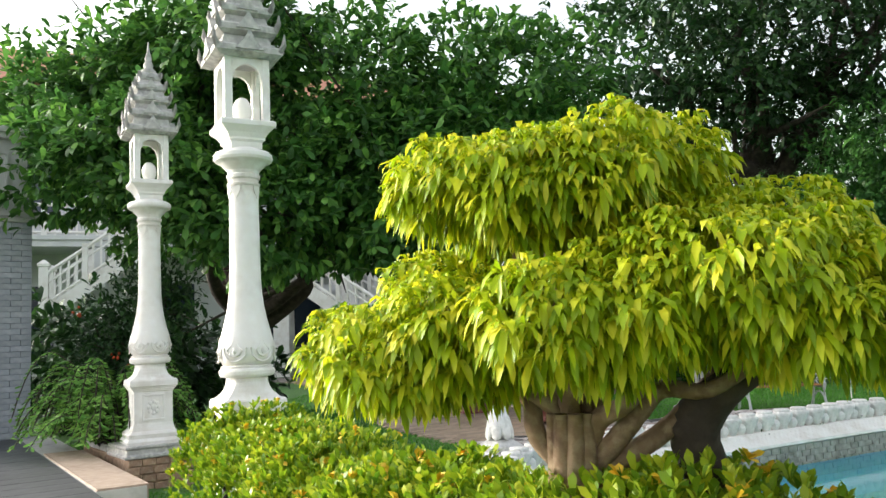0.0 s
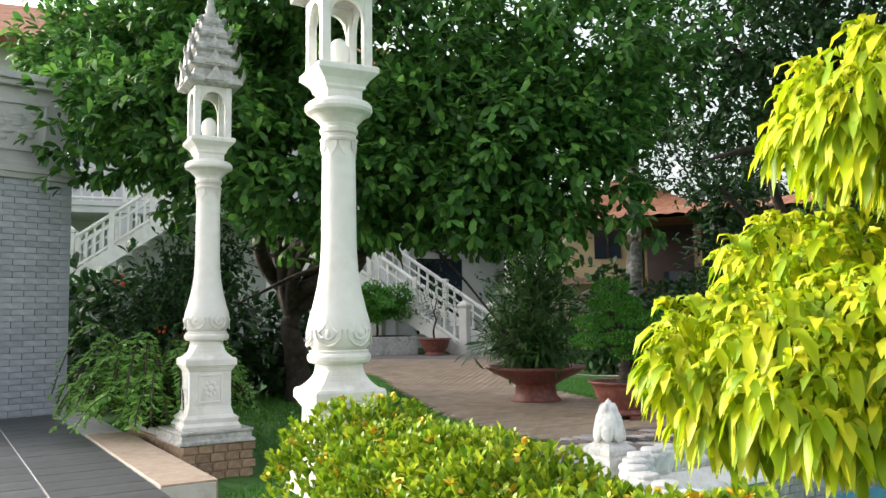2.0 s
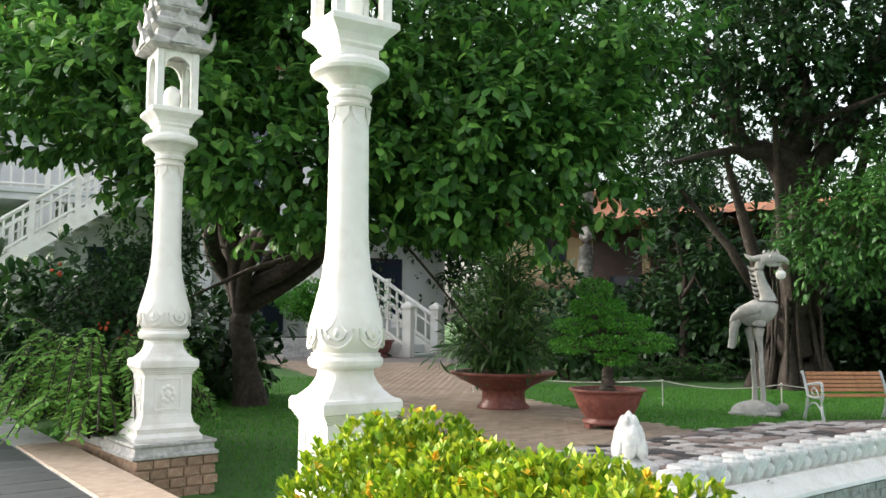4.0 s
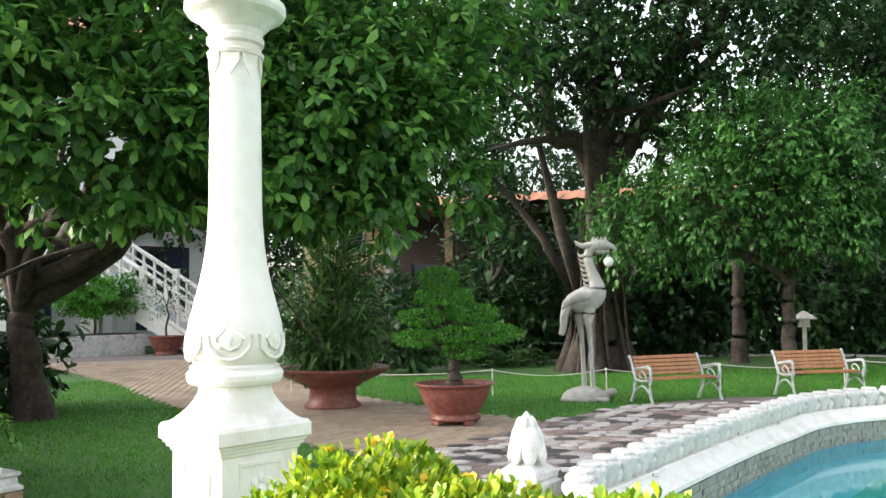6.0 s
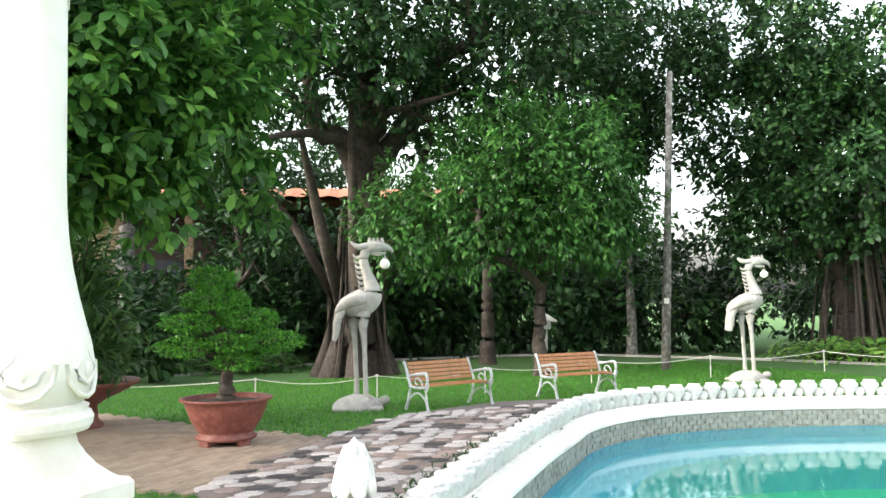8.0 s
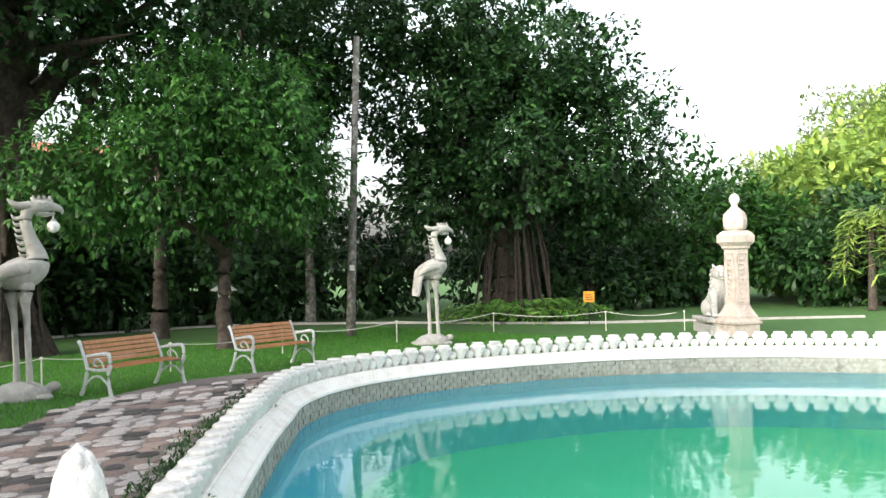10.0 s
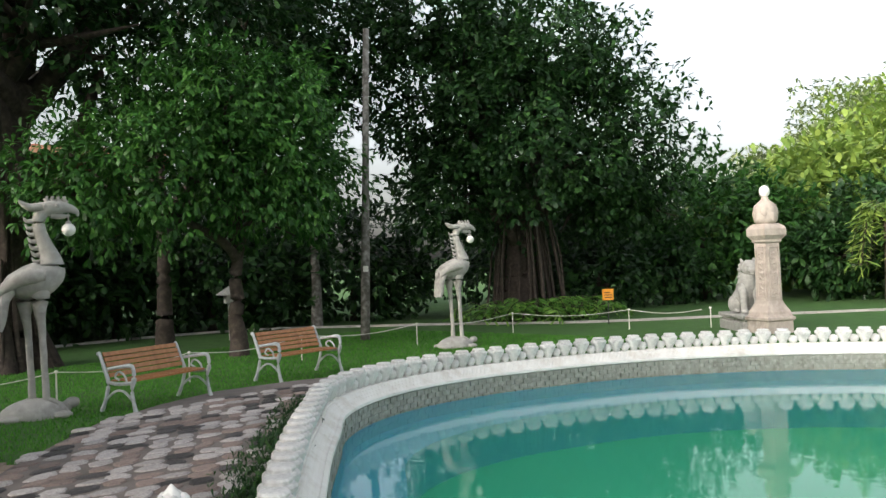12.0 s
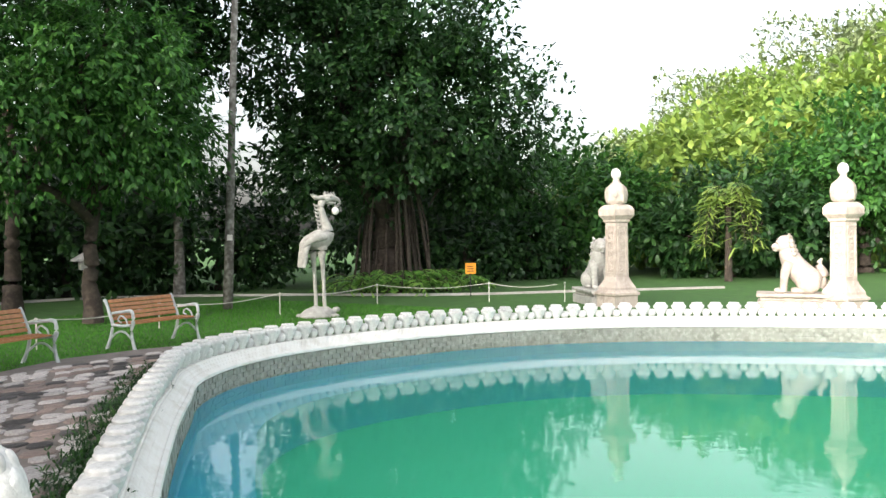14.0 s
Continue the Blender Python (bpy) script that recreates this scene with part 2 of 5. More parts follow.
def stube(bm, pts, radii, n=8, k=4):
    """A limb with its bends and swellings rounded."""
    p4 = [Vector((*p, r)) for p, r in zip(pts, radii)]
    out = []
    for i in range(len(p4) - 1):
        a, b, c, d = (p4[max(0, min(len(p4) - 1, j))] for j in (i - 1, i, i + 1, i + 2))
        for q in range(k):
            u = q / k
            out.append(0.5 * (2 * b + (c - a) * u + (2 * a - 5 * b + 4 * c - d) * u * u + (3 * b - a - 3 * c + d) * u ** 3))
    out.append(p4[-1])
    return tube(bm, [q.xyz for q in out], [max(0.003, q.w) for q in out], n)


def ball(bm, c, r, seg=16, scale=(1, 1, 1)):
    bmesh.ops.create_uvsphere(bm, u_segments=seg, v_segments=seg // 2 + 2, radius=r,
                              matrix=Matrix.Translation(c) @ Matrix.Diagonal((*scale, 1)))
    return bm


def prism(bm, pts, z0, z1):
    a = [bm.verts.new((x, y, z0)) for x, y in pts]
    b = [bm.verts.new((x, y, z1)) for x, y in pts]
    for i in range(len(pts)):
        j = (i + 1) % len(pts)
        bm.faces.new((a[i], a[j], b[j], b[i]))
    bm.faces.new(b)
    bm.faces.new(list(reversed(a)))
    bmesh.ops.recalc_face_normals(bm, faces=bm.faces)
    return bm


def inside(x, y, poly):
    hit, j = False, len(poly) - 1
    for i in range(len(poly)):
        (a, b), (c, e) = poly[i], poly[j]
        if (b > y) != (e > y) and x < (c - a) * (y - b) / (e - b) + a:
            hit = not hit
        j = i
    return hit


def inside_all(x, y, poly):
    hit, j = np.zeros(len(x), bool), len(poly) - 1
    for i in range(len(poly)):
        (a, b), (c, e) = poly[i], poly[j]
        if b != e:
            hit ^= ((b > y) != (e > y)) & (x < (c - a) * (y - b) / (e - b) + a)
        j = i
    return hit


def spline(pts, step=0.25, closed=False):
    """Points at even steps along a smooth curve through pts."""
    n = len(pts)
    dense = []
    for i in range(n if closed else n - 1):
        p = [Vector(pts[k % n] if closed else pts[max(0, min(n - 1, k))]) for k in (i - 1, i, i + 1, i + 2)]
        for k in range(40):
            u = k / 40
            dense.append(0.5 * (2 * p[1] + (p[2] - p[0]) * u + (2 * p[0] - 5 * p[1] + 4 * p[2] - p[3]) * u * u + (3 * p[1] - p[0] - 3 * p[2] + p[3]) * u ** 3))
    dense.append(Vector(pts[0] if closed else pts[-1]))
    out, run = [dense[0]], 0.0
    for a, b in zip(dense, dense[1:]):
        seg = (b - a).length
        while run + seg >= step:
            a = a + (b - a) * ((step - run) / seg)
            out.append(a.copy())
            seg = (b - a).length
            run = 0.0
        run += seg
    return out


def leaves_mesh(name, centres, out_dirs, size, material, rng, droop=0.3, narrow=0.4, per=1, spread=0.6, curl=0.15, jitter=0.35, bend=0.0):
    """Many single leaves, each a folded pointed blade, as one mesh. per: leaves in a rosette at each centre."""
    c = np.repeat(np.asarray(centres), per, 0)
    o = np.repeat(np.asarray(out_dirs), per, 0)
    n = len(c)
    d = o + rng.normal(0, spread, (n, 3))
    d[:, 2] -= droop
    d /= np.linalg.norm(d, axis=1, keepdims=True) + 1e-9
    up = np.tile([0, 0, 1.0], (n, 1)) + 0.5 * o + rng.normal(0, 0.35, (n, 3))
    s = np.cross(d, up)
    s /= np.linalg.norm(s, axis=1, keepdims=True) + 1e-9
    nn = np.cross(s, d)
    L = size * (1 + jitter * rng.uniform(-1, 1, (n, 1)))
    W = L * narrow
    flat = s * W * 0.5
    q1 = c + d * L * 0.36 + nn * L * curl * 0.5
    q2 = c + d * L * 0.74 + nn * L * curl * 0.3
    tip = c + d * L - nn * L * curl * 0.5
    v = np.stack([c, q1 + flat * 0.72, q1 - flat * 0.72, q2 + flat, q2 - flat, tip], 1).reshape(-1, 3)
    k = np.arange(n)[:, None] * 6
    t3 = np.concatenate([k + [0, 2, 1], k + [3, 4, 5]], 0)
    quads = k + [1, 2, 4, 3]
    if bend:  # arching blade that hangs over at its tip
        dn = np.array([0, 0, -1.0])
        flat = s * W * 0.5
        q1 = c + d * L * 0.38 + nn * L * 0.08
        q2 = c + d * L * 0.66 + dn * L * bend * 0.28
        tip = c + d * L * 0.80 + dn * L * bend * 0.80
        v = np.stack([c, q1 + flat * 0.8, q1 + nn * W * -0.2, q1 - flat * 0.8, q2 + flat, q2 + nn * W * -0.2, q2 - flat, tip], 1).reshape(-1, 3)
        k = np.arange(n)[:, None] * 8
        t3 = np.concatenate([k + [0, 2, 1], k + [0, 3, 2], k + [4, 5, 7], k + [5, 6, 7]], 0)
        quads = np.concatenate([k + [1, 2, 5, 4], k + [2, 3, 6, 5]], 0)
    me = bpy.data.meshes.new(name)
    nl, np3, nq = len(t3) * 3 + len(quads) * 4, len(t3), len(quads)
    me.vertices.add(len(v))
    me.vertices.foreach_set("co", v.astype(np.float32).ravel())
    me.loops.add(nl)
    me.loops.foreach_set("vertex_index", np.concatenate([t3.ravel(), quads.ravel()]).astype(np.int32))
    me.polygons.add(np3 + nq)
    me.polygons.foreach_set("loop_start", np.concatenate([np.arange(np3) * 3, np3 * 3 + np.arange(nq) * 4]).astype(np.int32))
    me.update(calc_edges=True)
    me.validate()
    me.materials.append(material)
    return me


def crown_points(blobs, density, rng, shell=0.55, lump=0.35):
    """Points and outward directions through rough ellipsoids (x, y, z, rx, ry, rz), thinned unevenly to leave gaps."""
    cs, os_ = [], []
    for x, y, z, rx, ry, rz in blobs:
        n = int(density * (rx * ry + ry * rz + rx * rz) / 3 * 4)
        u = rng.normal(0, 1, (n, 3))
        u /= np.linalg.norm(u, axis=1, keepdims=True)
        ph = rng.uniform(0, 6.28, 6)
        w = 1 + lump * (np.sin(u[:, 0] * 5 + ph[0]) * np.sin(u[:, 1] * 5 + ph[1]) + 0.6 * np.sin(u[:, 2] * 8 + ph[2]) * np.sin(u[:, 0] * 9 + ph[3]))
        r = (shell + (1 - shell) * rng.uniform(0, 1, n) ** 0.6) * w
        keep = np.sin(u[:, 0] * 7 + ph[4]) * np.sin(u[:, 1] * 7 + ph[5]) * np.sin(u[:, 2] * 7) > -0.45
        p = np.array([x, y, z]) + u * r[:, None] * [rx, ry, rz]
        cs.append(p[keep])
        os_.append(u[keep])
    return np.concatenate(cs), np.concatenate(os_)


def limbs(bm, base, height, r, targets, rng, wob=0.15, n=10, lean=(0, 0), twigs=True, limb=0.55):
    """A tapered trunk with limbs that reach towards the crown's masses."""
    top = Vector((base[0] + lean[0], base[1] + lean[1], base[2] + height))
    b = Vector(base)
    pts, rad = [], []
    for i in range(7):
        u = i / 6
        p = b.lerp(top, u) + Vector((rng.normal(0, wob * r), rng.normal(0, wob * r), 0)) * (1 if 0 < i else 0)
        pts.append(p)
        rad.append(r * (1.0 - 0.4 * u + 0.55 * max(0, 0.25 - u) * 2))
    stube(bm, pts, rad, n)
    for tx, ty, tz in targets:
        s = pts[-1] if rng.uniform() < 0.5 else pts[-2]
        e = Vector((tx, ty, tz))
        q, qr = [], []
        for i in range(6):
            u = i / 5
            p = s.lerp(e, u)
            p.z += 0.12 * (e - s).length * math.sin(math.pi * u) * 0.6
            p += Vector(rng.normal(0, 0.05 * (e - s).length * (0.3 if i in (0, 5) else 1), 3))
            q.append(s.copy() if i == 0 else p)
            qr.append(max(0.012, r * limb * (1 - u) ** 0.8 + 0.012))
        stube(bm, q, qr, 7)
        for k in (2, 3, 4) if twigs else ():
            e2 = q[k] + Vector(rng.normal(0, 0.3 * (e - s).length, 3)) + Vector((0, 0, 0.15 * (e - s).length))
            tube(bm, [q[k], q[k].lerp(e2, 0.5) + Vector(rng.normal(0, 0.06, 3)), e2], [qr[k] * 0.6, qr[k] * 0.4, 0.01], 5)
    return bm


def tree(label, base, height, r, blobs, density, size, leaf, seed, bark=None, lean=(0, 0), category="tree", name="tree", shell=0.5, twigs=True, lump=0.35, site=None, at=None, **kw):
    rng = np.random.default_rng(seed)
    if site is not None:
        k = site.to_scale()[0]
        b = site @ Vector(base)
        blobs = [(*(site @ Vector(q[:3])), q[3] * k, q[4] * k, q[5] * k) for q in blobs]
        base = (b.x, b.y, ground_z(b.x, b.y) - 0.02) if at is None else (*at, ground_z(*at) - 0.02)
    t = thing(name, pose(*base), label, category)
    back = Matrix.Translation((-base[0], -base[1], -base[2]))
    bm = bmesh.new()
    limbs(bm, base, height, r, [(b[0], b[1], b[2]) for b in blobs], rng, lean=lean, twigs=twigs, limb=0.55 if twigs else 0.34)
    bm.transform(back)
    part("trunk", bm, bark or M_BARK, t, smooth=True)
    c, o = crown_points(blobs, density, rng, shell, lump)
    me = leaves_mesh("crown", c - np.array(base), o, size, leaf, rng, **kw)
    part("crown", me, leaf, t)
    return t


SITE = pose(0.45, 0.63, 0.0, 0, 0, 4.3) @ Matrix.Scale(1.07, 4)   # turns the garden plan into the walk's axes
NEAR = pose(0.18, 0.57, 0.05, 0, 0, 2.5) @ Matrix.Scale(0.91, 4)
E1 = Vector((0.743, -0.669, 0))
E2 = Vector((0.669, 0.743, 0))
GRID = -42.0
T1 = Vector((0.731, -0.682, 0))
T2 = Vector((0.682, 0.731, 0))
TERRACE_O = Vector((-5.3, 9.75, 0))
TERRACE_Z = 0.1

# ---- ground ----
LAWN_Z = -0.06


def ease(u):
    u = max(0.0, min(1.0, u))
    return u * u * (3 - 2 * u)


def ground_z(x, y):
    """The lawn: level round the pool, lower at the foot of the terrace, rising a little towards the courtyard."""
    return LAWN_Z - 0.26 * math.exp(-((x + 3.1) / 2.0) ** 2 - ((y - 9.4) / 1.6) ** 2) + 0.22 * ease((y - 17) / 9) * ease((1.0 - x) / 4)


WATER_Z = -0.43
POOL = spline([(1.12, 8.85), (1.66, 9.46), (2.24, 10.1), (2.92, 10.82), (3.6, 11.52), (4.36, 12.24), (5.15, 12.98), (6.2, 13.5), (7.45, 13.68), (8.75, 13.5), (9.8, 13.12), (10.8, 12.65), (11.7, 12.05),
               (12.6, 11.2), (13.4, 10.2), (14.1, 8.9), (14.65, 7.6), (15.15, 6.2), (15.3, 4.4), (14.8, 2.2), (13.0, -0.5), (10.0, -2.0), (6.8, -0.5), (4.4, 2.6), (2.4, 5.2), (1.1, 7.1), (0.88, 8.1)], 0.33, True)
if (POOL[0] - POOL[-1]).length < 0.2:
    POOL.pop()


def offset(loop, d):
    """The loop moved inwards by d."""
    n, out = len(loop), []
    for i in range(n):
        t = (loop[(i + 1) % n] - loop[i - 1]).normalized()
        out.append(Vector((loop[i].x + t.y * d, loop[i].y - t.x * d)))
    return out


def ring_mesh(a, za, b, zb, bm=None):
    bm = bm or bmesh.new()
    va = [bm.verts.new((p.x, p.y, za)) for p in a]
    vb = [bm.verts.new((p.x, p.y, zb)) for p in b]
    for i in range(len(a)):
        j = (i + 1) % len(a)
        bm.faces.new((va[i], va[j], vb[j], vb[i]))
    return bm


POOL_POLY = [(p.x, p.y) for p in POOL]
# lawn sheet to the horizon, with the pool cut out of it
bm = bmesh.new()
rings = []
for u in [0.0] + [0.15 * 1.28 ** k for k in range(1, 36)]:
    rings.append([bm.verts.new((q.x, q.y, ground_z(q.x, q.y))) for q in
                  [Vector((7.5, 5.0)).lerp(p, 1 + u / 8) for p in POOL]])
for lo, hi in zip(rings, rings[1:]):
    for i in range(len(POOL)):
        j = (i + 1) % len(POOL)
        bm.faces.new((lo[i], lo[j], hi[j], hi[i]))
bmesh.ops.recalc_face_normals(bm, faces=bm.faces)
ground = part("ground", bm, M_GRASS)
tagged(ground, "dark green mown lawn under the trees", "lawn", kind="structure")
# pool: coping, inner wall, lining and water
bm = bmesh.new()
PROFILE = [(-0.12, -0.12), (-0.12, 0.0), (0.07, 0.005), (0.08, -0.015), (0.095, -0.012), (0.225, -0.115), (0.235, -0.105), (0.27, -0.125), (0.275, -0.16), (0.25, -0.175)]
for (d0, z0), (d1, z1) in zip(PROFILE, PROFILE[1:]):
    ring_mesh(offset(POOL, d0), z0, offset(POOL, d1), z1, bm)
bmesh.ops.remove_doubles(bm, verts=bm.verts, dist=0.0005)
bmesh.ops.recalc_face_normals(bm, faces=bm.faces)
coping = tagged(part("pool_coping", bm, M_WHITE), "white painted coping round the curved pool", "pool edge", kind="structure")
bm = bmesh.new()
ring_mesh(offset(POOL, 0.245), -0.15, offset(POOL, 0.245), -0.43, bm)
poolwall = tagged(part("pool_wall", bm, M_POOLBRICK), "grey-green brick pool wall above the water", "pool wall", kind="structure")
bm = bmesh.new()
ring_mesh(offset(POOL, 0.265), -0.43, offset(POOL, 0.275), -0.60, bm)
ring_mesh(offset(POOL, 0.275), -0.60, offset(POOL, 0.95), -0.72, bm)
ring_mesh(offset(POOL, 0.95), -0.72, offset(POOL, 1.0), -1.3, bm)
tagged(part("pool_lining", bm, M_POOLBLUE), "blue lining of the pool under the water", "pool lining", kind="structure")
bm = bmesh.new()
bm.faces.new([bm.verts.new((p.x, p.y, -1.25)) for p in POOL])
tagged(part("pool_floor", bm, M_POOLGREEN), "green pool floor under murky water", "pool floor", kind="structure")
bm = bmesh.new()
bm.faces.new([bm.verts.new((p.x, p.y, WATER_Z)) for p in offset(POOL, 0.245)])
bmesh.ops.recalc_face_normals(bm, faces=bm.faces)
water = part("water", bm, M_WATER)
if water.data.polygons[0].normal.z < 0:
    water.data.flip_normals()
tagged(water, "still green pool water reflecting trees and sky", "water", kind="structure")

# brick path, stone path and terrace beds
BRICKS = [(-0.1, 10.9), (-0.67, 11.5), (-2.03, 13.1), (-3.7, 16.4), (-5.6, 20.2), (-9.0, 25.0), (-14.0, 30.0), (-3.5, 30.0), (-3.6, 24.0), (-2.0, 19.6), (-0.3, 16.4), (0.8, 14.6), (1.75, 13.2), (1.0, 12.4)]
STONES = [(-0.1, 10.9), (1.0, 12.4), (1.75, 13.2), (3.1, 14.45), (4.2, 15.0), (5.2, 15.3), (6.4, 15.1), (7.6, 14.6), (8.3, 14.0), (7.45, 13.85), (6.0, 13.6), (4.95, 13.1), (4.0, 12.3),
          (3.1, 11.45), (2.4, 10.7), (1.8, 10.1), (1.2, 9.45), (0.6, 8.6), (0.2, 8.9), (-0.2, 9.8)]
TERRACE = [tuple((TERRACE_O + T1 * a + T2 * b)[:2]) for a, b in ((0, 0), (3.78, 0), (3.78, -0.47), (11.5, -0.47), (11.5, -9), (-3, -9), (-3, 0))]
bm = prism(bmesh.new(), BRICKS, -0.3, -0.045)
bmesh.ops.triangulate(bm, faces=bm.faces)
for _ in range(3):
    bmesh.ops.subdivide_edges(bm, edges=[e for e in bm.edges if e.calc_length() > 1.5], cuts=1, use_grid_fill=True)
    bmesh.ops.triangulate(bm, faces=bm.faces)
for v in bm.verts:
    v.co.z += ground_z(v.co.x, v.co.y) - LAWN_Z
tagged(part("brick_path", bm, M_MORTAR), "brown brick paved garden path", "path", kind="structure")
stone_path = tagged(part("stone_path", prism(bmesh.new(), STONES, -0.3, -0.03), M_MORTAR), "crazy-paved stone path along the pool", "path", kind="structure")
terrace = tagged(part("terrace_floor", prism(bmesh.new(), TERRACE, -0.45, TERRACE_Z - 0.008), M_GROUT), "dark grey tiled terrace with pale joints", "floor", kind="structure")


# ---- things ----
def lamp_column(m, s, label):
    col = thing("lamp_column", m @ Matrix.Diagonal((0.93 * s, 0.93 * s, s, 1)), label, "lamp column", "carved lamp columns")
    bm = bmesh.new()
    lathe(bm, [(0.36, -0.02), (0.37, 0.03), (0.335, 0.07), (0.345, 0.12), (0.29, 0.16), (0.27, 0.22), (0.26, 0.26), (0.26, 0.66), (0.272, 0.67), (0.272, 0.685), (0.288, 0.69), (0.288, 0.705), (0.30, 0.71), (0.305, 0.725), (0.32, 0.735), (0.32, 0.80), (0.305, 0.822), (0.28, 0.825)], square=True)
    ped = part("pedestal", bm, M_WHITE, col)
    for k in range(4):
        bm = bmesh.new()
        r = 0.15
        for (x0, x1, z0, z1) in ((-r, r, 0.29, 0.315), (-r, r, 0.605, 0.63), (-r, -r + 0.025, 0.315, 0.605), (r - 0.025, r, 0.315, 0.605)):
            box(bm, x0, x1, -0.272, -0.255, z0, z1, 0.004)
        for a in range(8):
            ball(bm, (0.065 * math.cos(a * 0.785), -0.262, 0.46 + 0.075 * math.sin(a * 0.785)), 0.028, 8, (1, 0.5, 1))
        ball(bm, (0, -0.262, 0.46), 0.04, 8, (1, 0.6, 1))
        part("panel", bm, M_WHITE, ped, "carved flower panel", m=pose(0, 0, 0, 0, 0, 90 * k))
    bm = bmesh.new()
    rings = []
    for h, z, sq in ((0.285, 0.82, 1.0), (0.262, 0.845, 0.85), (0.238, 0.885, 0.6), (0.222, 0.93, 0.35), (0.213, 0.975, 0.1), (0.21, 1.02, 0.0)):
        ring = []
        for i in range(40):  # square foot easing into a round neck
            a = math.pi / 4 + i * math.pi / 20
            c, d = math.cos(a), math.sin(a)
            q = h * ((1 - sq) + sq / max(abs(c), abs(d)))
            ring.append(bm.verts.new((q * c, q * d, z)))
        rings.append(ring)
    for lo, hi in zip(rings, rings[1:]):
        for i in range(40):
            bm.faces.new((lo[i], lo[(i + 1) % 40], hi[(i + 1) % 40], hi[i]))
    part("flare", bm, M_WHITE, col)
    bm = bmesh.new()
    lathe(bm, [(0.2, 1.015), (0.265, 1.03), (0.28, 1.05), (0.285, 1.08), (0.275, 1.1), (0.26, 1.105), (0.265, 1.125), (0.24, 1.135)], 40)
    part("collar", bm, M_WHITE, col, smooth=False)
    bm = bmesh.new()
    lathe(bm, [(0.235, 1.13), (0.262, 1.17), (0.283, 1.24), (0.285, 1.29), (0.272, 1.37), (0.245, 1.46), (0.215, 1.57), (0.19, 1.68), (0.172, 1.80), (0.163, 1.92), (0.158, 2.05), (0.155, 2.4), (0.15, 2.82), (0.15, 2.87)], 40)
    shaft = part("shaft", bm, M_WHITE, col, smooth=True)
    for k in range(6):  # lotus petals round the foot of the bulb and round the neck
        a = k * math.pi / 3 + 0.35
        bm = bmesh.new()
        for pts, w in (([(-0.46, 1.30), (-0.42, 1.23), (-0.22, 1.18), (0, 1.165), (0.22, 1.18), (0.42, 1.23), (0.46, 1.30)], 0.011), ([(-0.2, 1.235), (-0.3, 1.28), (-0.13, 1.32), (0, 1.40), (0.13, 1.32), (0.3, 1.28), (0.2, 1.235), (0, 1.215), (-0.2, 1.235)], 0.009)):
            tube(bm, [((0.285 - 0.25 * max(0, z - 1.29)) * math.cos(a + u * 0.95), (0.285 - 0.25 * max(0, z - 1.29)) * math.sin(a + u * 0.95), z) for u, z in pts], [w] * len(pts), 6)
        ball(bm, (0.275 * math.cos(a), 0.275 * math.sin(a), 1.27), 0.035, 8, (0.7, 0.7, 1))
        part("petal", bm, M_WHITE, shaft, smooth=True)
    for k in range(8):
        a = k * math.pi / 4
        bm = bmesh.new()
        v = [bm.verts.new((Matrix.Rotation(a, 4, "Z") @ Vector((0.158 - abs(y) * 0.05, y, z)))) for y, z in ((-0.055, 2.87), (0, 2.87), (0.055, 2.87), (0.05, 2.81), (0, 2.74), (-0.05, 2.81))]
        f = bm.faces.new(v)
        r = bmesh.ops.extrude_face_region(bm, geom=[f])
        for x in r["geom"]:
            if isinstance(x, bmesh.types.BMVert):
                x.co.x *= 0.9
                x.co.y *= 0.9
        part("petal", bm, M_WHITE, shaft)
    bm = bmesh.new()
    lathe(bm, [(0.15, 2.86), (0.168, 2.87), (0.172, 2.89), (0.155, 2.905), (0.155, 2.93), (0.172, 2.945), (0.175, 2.975), (0.16, 2.99), (0.17, 3.02), (0.21, 3.06), (0.245, 3.09), (0.295, 3.115), (0.308, 3.14), (0.305, 3.175), (0.28, 3.20), (0.22, 3.22), (0.19, 3.235)], 40)
    part("capital", bm, M_WHITE, col)
    bm = bmesh.new()
    lathe(bm, [(0.165, 3.225), (0.165, 3.29), (0.19, 3.31), (0.19, 3.33), (0.21, 3.36), (0.22, 3.375), (0.27, 3.42), (0.285, 3.435), (0.285, 3.475), (0.27, 3.49)], square=True)
    part("lantern_floor", bm, M_WHITE, col)
    lan = bmesh.new()
    h = 0.24
    for k in range(4):
        rot = Matrix.Rotation(k * math.pi / 2, 4, "Z")
        box(lan, -h, -h + 0.085, -h, -h + 0.085, 3.485, 4.12, 0.012, rot)
        # arch over the opening
        w, zt, zs = h - 0.085, 4.12, 3.88
        prev = None
        for i in range(11):
            u = -1 + 2 * i / 10
            x, z = w * u, zs + 0.17 * math.sqrt(max(0, 1 - u * u))
            col4 = [lan.verts.new(rot @ Vector((x, y, zz))) for y in (-h + 0.004, -h + 0.05) for zz in (z, zt)]
            if prev:
                a, b = prev, col4
                lan.faces.new((a[0], b[0], b[1], a[1]))
                lan.faces.new((a[2], a[3], b[3], b[2]))
                lan.faces.new((a[0], a[2], b[2], b[0]))
            prev = col4
    bmesh.ops.recalc_face_normals(lan, faces=lan.faces)
    part("lantern_frame", lan, M_WHITE, col)
    bm = bmesh.new()
    ball(bm, (0, 0, 3.63), 0.105, 20, (1, 1, 1.35))
    part("globe", bm, M_GLOBE, col, "white frosted oval lamp globe", smooth=True)
    zt = 4.11
